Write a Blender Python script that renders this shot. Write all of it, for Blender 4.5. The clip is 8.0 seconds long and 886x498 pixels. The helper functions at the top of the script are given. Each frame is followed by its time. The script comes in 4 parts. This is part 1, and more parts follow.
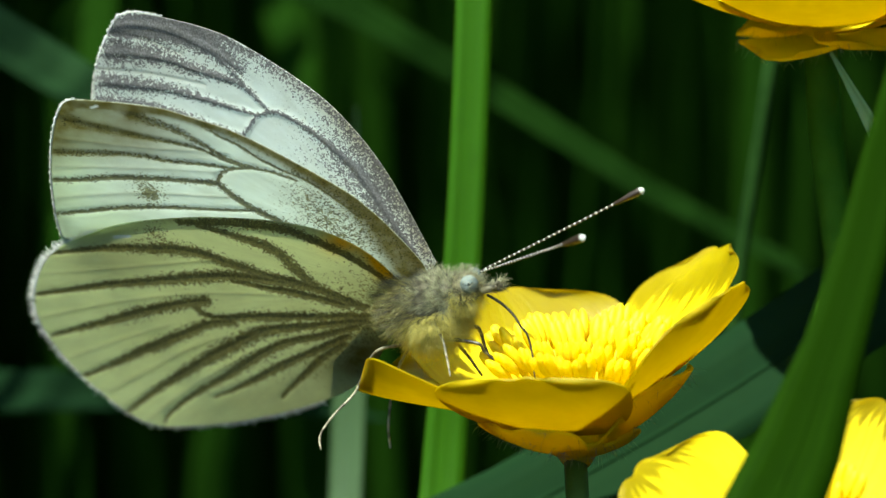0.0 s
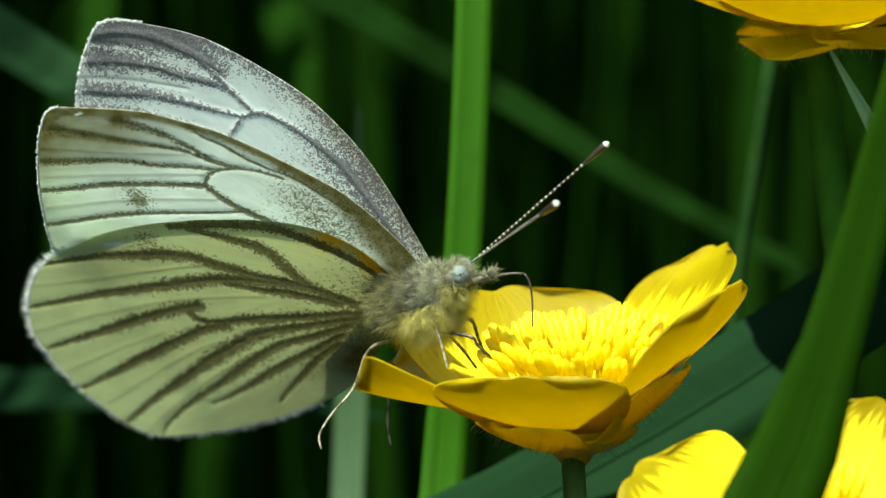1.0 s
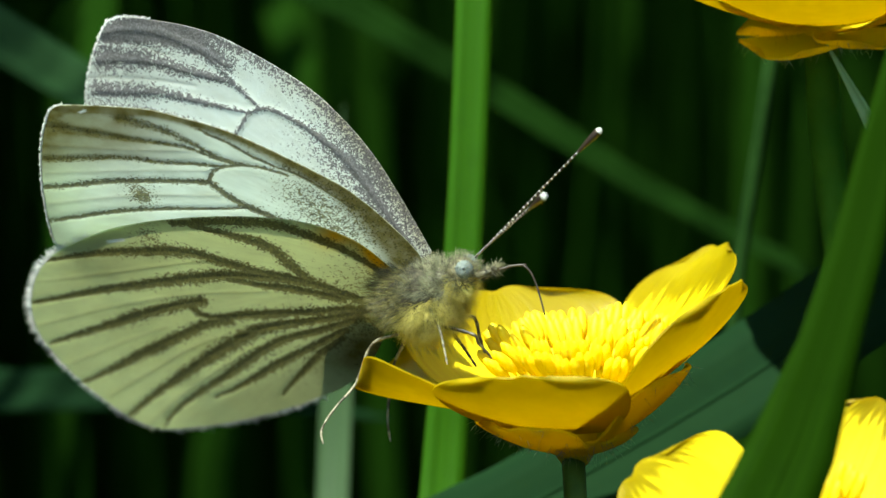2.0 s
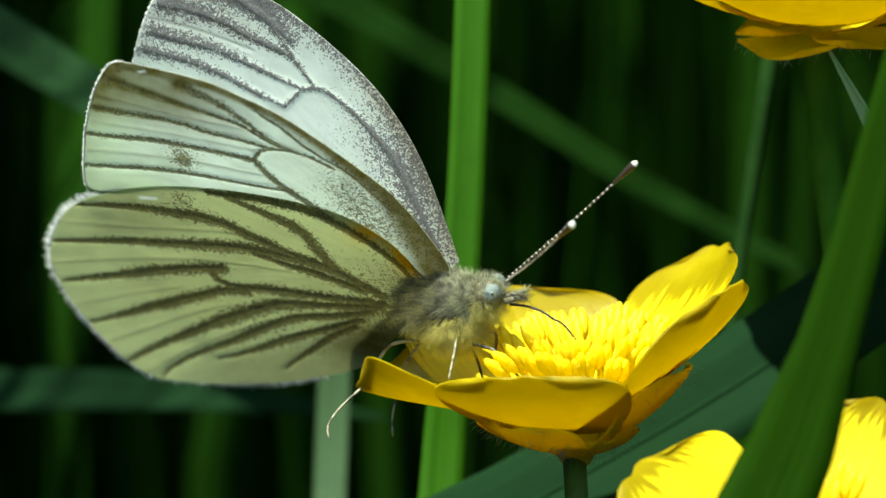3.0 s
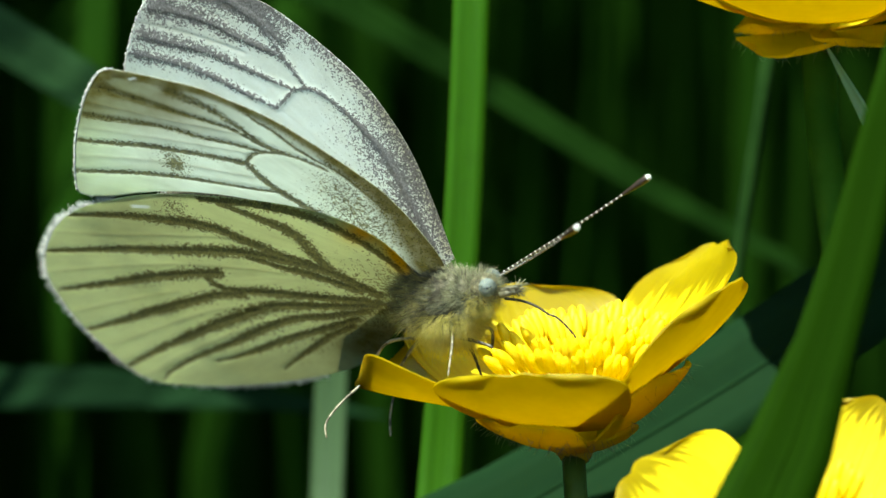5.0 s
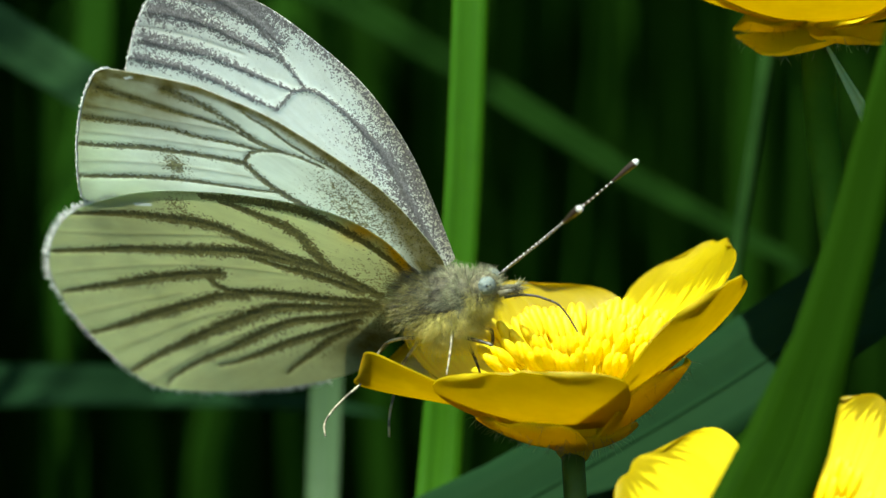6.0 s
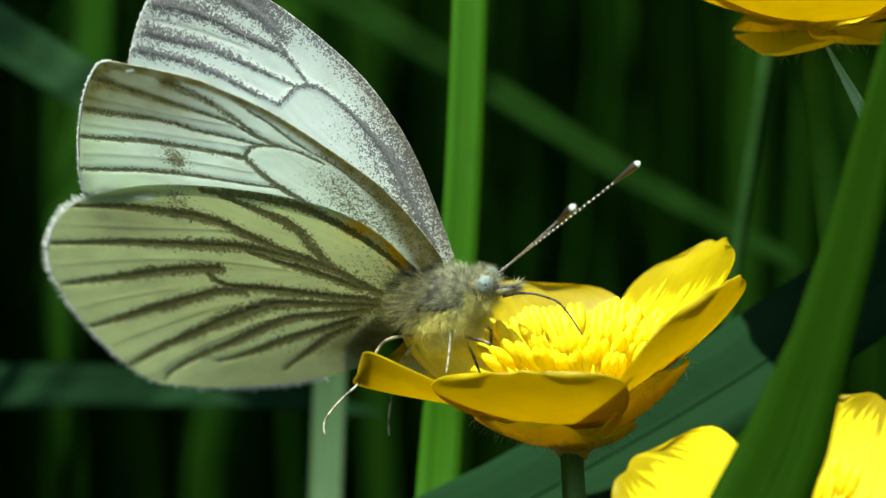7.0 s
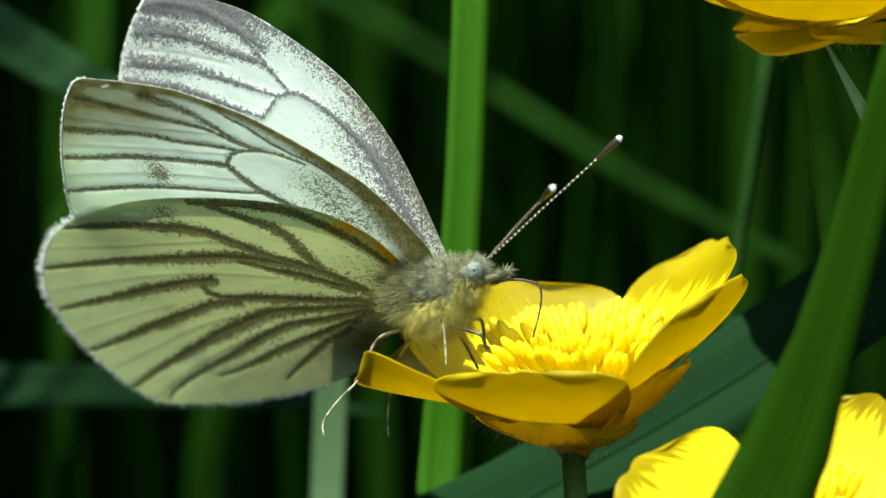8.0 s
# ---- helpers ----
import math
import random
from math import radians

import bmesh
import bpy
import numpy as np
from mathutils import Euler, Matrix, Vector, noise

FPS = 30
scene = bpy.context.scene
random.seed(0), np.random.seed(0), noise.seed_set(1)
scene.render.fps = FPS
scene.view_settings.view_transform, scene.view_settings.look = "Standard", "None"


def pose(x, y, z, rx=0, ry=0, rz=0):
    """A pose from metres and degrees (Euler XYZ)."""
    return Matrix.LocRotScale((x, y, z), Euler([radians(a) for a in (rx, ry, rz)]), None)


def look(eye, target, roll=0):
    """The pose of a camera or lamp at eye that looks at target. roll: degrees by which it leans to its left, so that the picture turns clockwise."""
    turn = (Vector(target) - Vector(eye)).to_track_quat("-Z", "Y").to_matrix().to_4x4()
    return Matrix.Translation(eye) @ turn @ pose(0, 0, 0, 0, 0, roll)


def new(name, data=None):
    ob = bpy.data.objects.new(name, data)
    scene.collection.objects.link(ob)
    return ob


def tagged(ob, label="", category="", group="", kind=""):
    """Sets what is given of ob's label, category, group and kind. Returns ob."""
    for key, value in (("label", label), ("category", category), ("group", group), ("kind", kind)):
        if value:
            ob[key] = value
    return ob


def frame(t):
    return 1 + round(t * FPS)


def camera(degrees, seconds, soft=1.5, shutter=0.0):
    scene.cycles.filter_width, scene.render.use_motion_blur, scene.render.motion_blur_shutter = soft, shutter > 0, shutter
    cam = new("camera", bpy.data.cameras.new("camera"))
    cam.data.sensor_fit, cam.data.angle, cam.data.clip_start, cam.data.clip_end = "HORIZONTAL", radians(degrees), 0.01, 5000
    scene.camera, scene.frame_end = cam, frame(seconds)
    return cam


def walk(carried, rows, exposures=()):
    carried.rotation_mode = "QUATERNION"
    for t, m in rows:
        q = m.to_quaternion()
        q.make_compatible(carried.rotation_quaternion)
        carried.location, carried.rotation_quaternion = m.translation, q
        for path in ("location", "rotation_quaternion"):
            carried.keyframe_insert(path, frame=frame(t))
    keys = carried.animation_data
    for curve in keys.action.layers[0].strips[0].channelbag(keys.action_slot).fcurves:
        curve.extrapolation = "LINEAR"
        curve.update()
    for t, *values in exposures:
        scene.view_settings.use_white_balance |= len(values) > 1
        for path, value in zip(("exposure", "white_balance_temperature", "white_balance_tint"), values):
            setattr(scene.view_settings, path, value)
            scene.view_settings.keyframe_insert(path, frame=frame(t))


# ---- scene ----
# ---- camera: nearly still, it sinks and turns by a hair ----
MM = 0.001
AIM = Vector((0.0, 0.0, 0.35))
PITCH = radians(12.0)
RIGHT = Vector((1, 0, 0))
UP = Vector((0, math.sin(PITCH), math.cos(PITCH)))
AWAY = Vector((0, math.cos(PITCH), -math.sin(PITCH)))
EYE = AIM - AWAY * 0.2036


def at(x, u, w):
    """A point x mm right of, u mm above and w mm beyond the middle of the stand of flowers, along the camera's axes, to
    fit its view.
    """
    return AIM + (RIGHT * x + UP * u + AWAY * w) * MM


cam = camera(14.0, 8.0, soft=1.5)
cam.data.dof.use_dof = True
cam.data.dof.focus_distance = 0.2026
cam.data.dof.aperture_fstop = 40.0
walk(cam, [(t, look(EYE, at(x, u, 0))) for t, x, u in (
    (0.0, 0.0, 0.0), (0.5, 0.0, -0.06), (1.5, 0.0, -0.05), (3.0, 0.06, -0.06), (3.5, 0.13, -0.10), (4.5, 0.14, -0.13),
    (6.0, 0.19, -0.29), (6.5, 0.21, -0.32), (7.0, 0.21, -0.30), (7.5, 0.21, -0.30), (8.0, 0.18, -0.32))],
     [(0.0, 1.75, 6550, -9), (8.0, 1.75, 6550, -9)])

# ---- light: high sun from the left, over the camera's shoulder, blue sky ----
SUN_ELEVATION, SUN_AZIMUTH = radians(64.0), radians(222.0)   # azimuth clockwise from +y
world = bpy.data.worlds.new("sky")
scene.world = world
world.use_nodes = True
sky = world.node_tree.nodes.new("ShaderNodeTexSky")
sky.sky_type, sky.sun_disc = "NISHITA", False
sky.sun_elevation, sky.sun_rotation = SUN_ELEVATION, SUN_AZIMUTH
background = world.node_tree.nodes["Background"]
background.inputs["Strength"].default_value = 0.115
world.node_tree.links.new(sky.outputs[0], background.inputs["Color"])
sun = new("sun", bpy.data.lights.new("sun", "SUN"))
sun.data.energy, sun.data.angle, sun.data.color = 4.5, radians(0.55), (1.0, 0.965, 0.90)
to_sun = Vector((math.sin(SUN_AZIMUTH) * math.cos(SUN_ELEVATION), math.cos(SUN_AZIMUTH) * math.cos(SUN_ELEVATION), math.sin(SUN_ELEVATION)))
sun.matrix_world = look(AIM + to_sun * 3, AIM)


# ---- materials ----
class Nodes:
    """A small hand for node trees: node(type, inputs by name) and wiring by value or socket."""

    def __init__(self, name):
        self.material = bpy.data.materials.new(name)
        self.material.use_nodes = True
        self.tree = self.material.node_tree
        self.tree.nodes.clear()

    def node(self, kind, out=0, props=(), **inputs):
        n = self.tree.nodes.new("ShaderNode" + kind)
        for key, value in props:
            if key == "attribute_name":
                n.attribute_name = value
            elif key == "operation":
                n.operation = value
            elif key == "interpolation_type":
                n.interpolation_type = value
            elif key == "data_type":
                n.data_type = value
            elif key == "blend_type":
                n.blend_type = value
        for key, value in inputs.items():
            socket = n.inputs[int(key[1:])] if key[0] == "i" and key[1:].isdigit() else n.inputs[key.replace("_", " ")]
            if isinstance(value, bpy.types.NodeSocket):
                self.tree.links.new(value, socket)
            else:
                socket.default_value = value
        return n.outputs[out] if len(n.outputs) else None

    def attribute(self, name):
        return self.node("Attribute", 2, (("attribute_name", name),))

    def noise(self, scale, detail=3.0, rough=0.55, vector=None):
        v = vector if vector is not None else self.node("TexCoord", 3)
        return self.node("TexNoise", 0, Vector=v, Scale=scale, Detail=detail, Roughness=rough)

    def math(self, operation, a, b=0.0, c=0.0):
        return self.node("Math", 0, (("operation", operation),), i0=a, i1=b, i2=c)

    def remap(self, value, a, b, c=0.0, d=1.0):
        return self.node("MapRange", 0, (("interpolation_type", "SMOOTHSTEP"),), i0=value, i1=a, i2=b, i3=c, i4=d)

    def mix(self, fac, a, b, blend="MIX"):
        rgba = [v if isinstance(v, bpy.types.NodeSocket) else (*v, 1.0) for v in (a, b)]
        return self.node("Mix", 2, (("data_type", "RGBA"), ("blend_type", blend)), i0=fac, i6=rgba[0], i7=rgba[1])

    def bump(self, height, distance, strength=1.0):
        return self.node("Bump", 0, Height=height, Distance=distance, Strength=strength)

    def finish(self, color, rough=0.6, translucent=0.0, normal=None, glow=None, **extra):
        args = dict(Base_Color=color if isinstance(color, bpy.types.NodeSocket) else (*color, 1.0), Roughness=rough, **extra)
        if normal is not None:
            args["Normal"] = normal
        shader = self.node("BsdfPrincipled", 0, **args)
        if translucent:
            through_args = dict(Color=(glow if glow is not None else args["Base_Color"]))
            if normal is not None:
                through_args["Normal"] = normal
            shader = self.node("MixShader", 0, i0=translucent, i1=shader, i2=self.node("BsdfTranslucent", 0, **through_args))
        self.node("OutputMaterial", 0, Surface=shader)
        return self.material


def wing_material(name, pale, warm, olive, dark, translucent):
    """Scaled wing membrane: pale ground, a warm wash, an olive wash that also carries painted shade, and single dark
    scales scattered along the veins.
    """
    n = Nodes(name)
    dust, wash, tip, bare, gold, crease = (n.attribute(a) for a in ("dust", "wash", "olive", "bare", "gold", "crease"))
    place = n.node("TexCoord", 3)
    color = n.mix(wash, pale, warm)
    blotch = n.noise(900.0, 3.0)
    color = n.mix(n.remap(n.noise(320.0, 3.0), 0.35, 0.7, 0.0, 0.22), color, n.mix(0.5, color, olive))
    color = n.mix(n.math("MULTIPLY", tip, n.remap(blotch, 0.2, 0.75, 0.80, 1.0)), color, olive)
    color = n.mix(gold, color, (0.72, 0.47, 0.012))
    ray = n.node("CombineXYZ", 0, X=n.math("MULTIPLY", n.attribute("ray"), 70.0), Y=n.math("MULTIPLY", n.attribute("reach"), 7.0), Z=0.0)
    pleat = n.noise(1.0, 2.0, 0.6, ray)
    # Pleats and creases are darkened in the colour, for the shade in folds
    color = n.mix(n.remap(pleat, 0.35, 0.7, 0.0, 0.20), color, n.mix(0.6, color, (0.30, 0.33, 0.22)))
    color = n.mix(n.math("MULTIPLY", crease, 0.22), color, n.mix(0.6, color, olive))
    scales = n.node("TexVoronoi", 1, Vector=place, Scale=12500.0)
    chance, shade = n.node("SeparateXYZ", 0, Vector=scales), n.node("SeparateXYZ", 1, Vector=scales)
    ragged = n.math("MULTIPLY_ADD", n.noise(2800.0, 3.0, 0.75), 1.3, -0.65)
    grain = n.math("ADD", n.math("MULTIPLY_ADD", chance, 0.80, 0.08), ragged)
    mask = n.remap(n.math("SUBTRACT", dust, n.math("MAXIMUM", grain, 0.05)), -0.05, 0.05)
    color = n.mix(n.math("MULTIPLY", mask, 0.86), color, n.mix(n.math("POWER", shade, 1.6), dark, [c * 4.2 for c in dark]))
    # Small highlights, painted in as near-white marks
    color = n.mix(bare, color, (0.82, 0.86, 0.84))
    relief = n.math("ADD", pleat, n.math("MULTIPLY", shade, 0.45))
    return n.finish(color, 0.62, translucent, n.bump(relief, 0.00006, 0.6), Specular_IOR_Level=0.25)


WING_UNDER = wing_material("wing_underside", (0.90, 0.96, 0.87), (0.83, 0.95, 0.62), (0.15, 0.118, 0.012), (0.070, 0.064, 0.022), 0.76)
WING_UPPER = wing_material("wing_upperside", (0.90, 0.95, 0.93), (0.62, 0.58, 0.40), (0.36, 0.33, 0.22), (0.065, 0.058, 0.066), 0.58)


def petal_material(name, starch):
    """Yellow petal: a bright starchy lower part, up to that share of its length, and a glossier, deeper yellow outer part, with a ragged line between them."""
    n = Nodes(name)
    uv = n.node("TexCoord", 2)
    streak = n.noise(1.0, 3.0, 0.6, n.node("Mapping", 0, Vector=uv, Scale=(42.0, 2.2, 1.0)))
    teeth = n.noise(1.0, 4.0, 0.65, n.node("Mapping", 0, Vector=uv, Scale=(26.0, 1.0, 1.0)))
    height = n.node("SeparateXYZ", 1, Vector=uv)
    outer = n.remap(n.math("ADD", height, n.math("MULTIPLY_ADD", teeth, 0.8, -0.40)), starch - 0.03, starch + 0.03)
    color = n.mix(n.remap(streak, 0.3, 0.75), (0.94, 0.79, 0.010), (0.80, 0.57, 0.004))
    color = n.mix(outer, color, n.mix(n.remap(streak, 0.3, 0.75), (0.36, 0.285, 0.002), (0.30, 0.225, 0.002)))
    color = n.mix(n.remap(n.noise(260.0, 4.0), 0.45, 0.8, 0.0, 0.30), color, (0.80, 0.66, 0.02))
    relief = n.math("ADD", streak, n.math("MULTIPLY", n.noise(1500.0, 2.0), 0.5))
    return n.finish(color, n.remap(outer, 0.0, 1.0, 0.6, 0.38), 0.50, n.bump(relief, 0.00010, 0.5), glow=n.mix(0.85, color, (0.66, 0.52, 0.0)), Specular_IOR_Level=0.4)


def plain_material(name, low, high, scale, rough=0.6, translucent=0.0, depth=0.00004, detail=4.0, **extra):
    n = Nodes(name)
    grain = n.noise(scale, detail)
    color = n.mix(n.remap(grain, 0.3, 0.72), low, high)
    color = n.mix(n.math("MULTIPLY", n.remap(n.noise(scale * 0.17, 2.0), 0.35, 0.7), 0.4), color, [c * 0.72 for c in low])
    return n.finish(color, rough, translucent, n.bump(grain, depth, 0.6), **extra)


def leaf_material(name, low, high, rough, translucent, stripes=26.0, gloss=0.35):
    """A grass blade: long parallel veins, blotches, a dull wax gloss."""
    n = Nodes(name)
    uv = n.node("TexCoord", 2)
    veins = n.noise(1.0, 2.0, 0.5, n.node("Mapping", 0, Vector=uv, Scale=(stripes, 0.6, 1.0)))
    fleck = n.noise(420.0, 4.0)
    color = n.mix(n.remap(veins, 0.32, 0.7), low, high)
    color = n.mix(n.remap(fleck, 0.5, 0.8, 0.0, 0.4), color, [c * 0.6 for c in low])
    color = n.mix(n.math("MULTIPLY", n.node("ObjectInfo", 5), 0.25), color, [c * 0.7 for c in low])
    return n.finish(color, rough, translucent, n.bump(veins, 0.00008, 0.35), glow=n.mix(0.6, color, (high[0] * 1.6, high[1] * 1.7, high[2] * 0.6)), Specular_IOR_Level=gloss)


PETAL = petal_material("buttercup_petal", 0.68)
# Brighter copy for the low flower: its sunlit look is put into the colour
PETAL_SUNLIT = petal_material("sunlit_buttercup_petal", 0.88)
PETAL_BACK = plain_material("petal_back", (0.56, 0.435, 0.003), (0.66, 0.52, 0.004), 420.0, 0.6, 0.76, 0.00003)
SEPAL = plain_material("buttercup_sepal", (0.84, 0.74, 0.03), (0.92, 0.82, 0.03), 700.0, 0.7, 0.88)
ANTHER = plain_material("anther", (0.90, 0.72, 0.010), (0.95, 0.82, 0.03), 2600.0, 0.6, 0.5)
CARPEL = plain_material("carpel", (0.60, 0.52, 0.03), (0.75, 0.62, 0.03), 1500.0, 0.5, 0.2)
# Brighter and darker copies of the stem: light and shade put into the colour
STEM_LIGHT = plain_material("brightened_stem", (0.055, 0.17, 0.012), (0.085, 0.22, 0.018), 500.0, 0.8, 0.4, Specular_IOR_Level=0.1)
STEM_DIM = plain_material("dimmed_stem", (0.006, 0.020, 0.003), (0.010, 0.029, 0.005), 500.0, 0.9, 0.1, Specular_IOR_Level=0.05)
STEM = plain_material("stem", (0.045, 0.105, 0.010), (0.075, 0.150, 0.016), 500.0, 0.5, 0.15)
HAIR_PALE = plain_material("pale_hair", (0.20, 0.21, 0.115), (0.42, 0.42, 0.26), 3000.0, 0.5, 0.3)
# Yellowish hair, with the petals' reflected glow put into its colour as well
HAIR_YELLOW = plain_material("yellow_hair", (0.44, 0.39, 0.08), (0.68, 0.60, 0.17), 3000.0, 0.5, 0.3)
HAIR_OLIVE = plain_material("olive_hair", (0.17, 0.155, 0.040), (0.36, 0.33, 0.11), 3000.0, 0.5, 0.3)
HAIR_DARK = plain_material("dark_hair", (0.03, 0.027, 0.018), (0.09, 0.08, 0.05), 3000.0, 0.55)
HAIR_WHITE = plain_material("white_fringe", (0.84, 0.86, 0.82), (0.92, 0.93, 0.90), 3000.0, 0.5, 0.55)
SKIN = plain_material("body_cuticle", (0.05, 0.045, 0.025), (0.20, 0.18, 0.10), 2500.0, 0.6)
EYE_MAT = plain_material("compound_eye", (0.085, 0.105, 0.10), (0.14, 0.165, 0.155), 2400.0, 0.7, Specular_IOR_Level=0.25)
EYE_DOT = plain_material("eye_pseudopupil", (0.02, 0.025, 0.03), (0.05, 0.06, 0.06), 4000.0, 0.25)
CHITIN = plain_material("dark_chitin", (0.012, 0.008, 0.006), (0.038, 0.028, 0.019), 4000.0, 0.55)
CLUB = plain_material("antenna_club", (0.012, 0.007, 0.005), (0.032, 0.017, 0.012), 4000.0, 0.45)
RING = plain_material("antenna_ring", (0.62, 0.64, 0.60), (0.80, 0.80, 0.76), 6000.0, 0.5)
LEG_DARK = plain_material("dark_leg_scales", (0.05, 0.04, 0.025), (0.14, 0.12, 0.08), 5000.0, 0.5)
LEG = plain_material("leg_scales", (0.14, 0.12, 0.075), (0.36, 0.33, 0.24), 5000.0, 0.5)
GRASS = leaf_material("grass_blade", (0.030, 0.102, 0.0025), (0.044, 0.140, 0.0035), 0.55, 0.45, 20.0, 0.15)
# The same grass darkened for the front blade: shade put into the colour
GRASS_FRONT_SHADE = leaf_material("shade_darkened_grass_blade", (0.013, 0.042, 0.0008), (0.018, 0.055, 0.0010), 0.7, 0.55, 16.0, 0.04)
# Blue-green leaves; their dimness and the sky's blue sheen are put into the colour
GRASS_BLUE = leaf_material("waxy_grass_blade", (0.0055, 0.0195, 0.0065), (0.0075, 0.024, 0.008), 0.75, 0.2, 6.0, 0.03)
GRASS_PALE = leaf_material("pale_grass_blade", (0.030, 0.060, 0.024), (0.047, 0.084, 0.036), 0.6, 0.25, 18.0, 0.15)
# A pale leaf, its colour raised further to offset the shade on it
GRASS_TIP = leaf_material("pale_leaf_tip", (0.20, 0.33, 0.14), (0.30, 0.44, 0.20), 0.6, 0.35, 14.0, 0.2)
# Three darker copies of the grass: the meadow's shade is put into their colour
GRASS_DIM = leaf_material("dimmed_grass", (0.010, 0.030, 0.009), (0.016, 0.042, 0.014), 0.8, 0.15, 10.0, 0.05)
GRASS_DARK = leaf_material("meadow_shade_grass", (0.0056, 0.021, 0.0010), (0.0092, 0.032, 0.0014), 0.85, 0.1, 10.0, 0.03)
GRASS_SHADE = leaf_material("shaded_grass", (0.004, 0.014, 0.0015), (0.006, 0.020, 0.0022), 0.9, 0.1, 10.0, 0.02)


def ground_material():
    n = Nodes("meadow_floor")
    coarse, fine = n.noise(3.0, 5.0), n.noise(160.0, 5.0)
    color = n.mix(n.remap(fine, 0.35, 0.7), (0.008, 0.012, 0.003), (0.018, 0.032, 0.006))
    color = n.mix(n.remap(coarse, 0.4, 0.7, 0.0, 0.6), color, (0.014, 0.032, 0.004))
    return n.finish(color, 0.95, 0.0, n.bump(fine, 0.01, 0.8), Specular_IOR_Level=0.1)


GROUND = ground_material()


# ---- shaping helpers ----
def smooth_curve(points, count, closed=False):
    """count points along a Catmull-Rom curve through the given ones, at even lengths."""
    p = np.array([tuple(q) for q in points], float)
    k = len(p)
    spans = k if closed else k - 1
    pick = (lambda i: p[i % k]) if closed else (lambda i: p[min(max(i, 0), k - 1)])
    fine = []
    for i in range(spans):
        a, b, c, d = pick(i - 1), pick(i), pick(i + 1), pick(i + 2)
        for s in np.linspace(0, 1, 24, endpoint=False):
            fine.append(0.5 * (2 * b + (c - a) * s + (2 * a - 5 * b + 4 * c - d) * s * s + (3 * b - a - 3 * c + d) * s ** 3))
    fine.append(pick(0) if closed else p[-1])
    fine = np.array(fine)
    run = np.concatenate([[0], np.cumsum(np.linalg.norm(np.diff(fine, axis=0), axis=1))])
    want = np.linspace(0, run[-1], count, endpoint=not closed)
    return np.stack([np.interp(want, run, fine[:, j]) for j in range(p.shape[1])], 1)


def mesh_object(name, verts, faces, materials, parent=None, label="", uvs=None, slots=None, smooth=True):
    me = bpy.data.meshes.new(name)
    me.from_pydata([tuple(v) for v in verts], [], [tuple(f) for f in faces])
    for m in (materials if isinstance(materials, (list, tuple)) else [materials]):
        me.materials.append(m)
    if slots is not None:
        me.polygons.foreach_set("material_index", np.array(slots, np.int32))
    if uvs is not None:
        layer = me.uv_layers.new(name="UVMap")
        loops = np.zeros(len(me.loops), np.int32)
        me.loops.foreach_get("vertex_index", loops)
        layer.data.foreach_set("uv", np.array(uvs, float)[loops].ravel())
    me.polygons.foreach_set("use_smooth", np.full(len(me.polygons), smooth))
    me.update()
    ob = new(name, me)
    ob.parent = parent
    if label:
        tagged(ob, label)
    return ob


def tube_data(path, radii, sides=8, caps=True):
    """A round tube along a path; radii per point. Returns verts, faces, uvs."""
    path = [Vector(p) for p in path]
    verts, faces, uvs = [], [], []
    side = None
    for i, p in enumerate(path):
        along = (path[min(i + 1, len(path) - 1)] - path[max(i - 1, 0)]).normalized()
        if side is None:
            side = along.orthogonal().normalized()
        side = (side - along * side.dot(along)).normalized()
        other = along.cross(side)
        for j in range(sides):
            a = 2 * math.pi * j / sides
            verts.append(p + (side * math.cos(a) + other * math.sin(a)) * radii[i])
            uvs.append((j / sides, i / len(path)))
    for i in range(len(path) - 1):
        for j in range(sides):
            faces.append((i * sides + j, i * sides + (j + 1) % sides, (i + 1) * sides + (j + 1) % sides, (i + 1) * sides + j))
    if caps:
        faces.append(tuple(range(sides))[::-1])
        faces.append(tuple((len(path) - 1) * sides + j for j in range(sides)))
    return verts, faces, uvs


def merge(*pieces):
    """Joins (verts, faces) pieces into one."""
    verts, faces = [], []
    for v, f in pieces:
        k = len(verts)
        verts += list(v)
        faces += [tuple(i + k for i in q) for q in f]
    return verts, faces


def ball_data(center, radii, rings=14, sides=20, axes=None):
    """An ellipsoid, with its third axis along axes[2]."""
    center = Vector(center)
    axes = axes or (Vector((1, 0, 0)), Vector((0, 1, 0)), Vector((0, 0, 1)))
    verts, faces = [], []
    for i in range(rings + 1):
        a = math.pi * i / rings
        for j in range(sides):
            b = 2 * math.pi * j / sides
            verts.append(center + axes[0] * (math.sin(a) * math.cos(b) * radii[0]) + axes[1] * (math.sin(a) * math.sin(b) * radii[1]) + axes[2] * (math.cos(a) * radii[2]))
    for i in range(rings):
        for j in range(sides):
            faces.append((i * sides + j, (i + 1) * sides + j, (i + 1) * sides + (j + 1) % sides, i * sides + (j + 1) % sides))
    return verts, faces


def hair_data(roots, ways, lengths, thick, droop=0.15, sides=3, rng=None):
    """Tapered bent hairs: three-sided, two steps and a point."""
    verts, faces = [], []
    for root, way, length in zip(roots, ways, lengths):
        root, way = Vector(root), Vector(way).normalized()
        side = way.orthogonal().normalized()
        bend = Vector((0, 0, -1)) * (length * droop)
        k = len(verts)
        for s, r in ((0.0, 1.0), (0.55, 0.75)):
            c = root + way * (length * s) + bend * (s * s)
            turned = way.cross(side)
            for j in range(sides):
                a = 2 * math.pi * j / sides
                verts.append(c + (side * math.cos(a) + turned * math.sin(a)) * (thick * r))
        verts.append(root + way * length + bend)
        for j in range(sides):
            n = (j + 1) % sides
            faces.append((k + j, k + n, k + sides + n, k + sides + j))
            faces.append((k + sides + j, k + sides + n, k + 2 * sides))
    return verts, faces


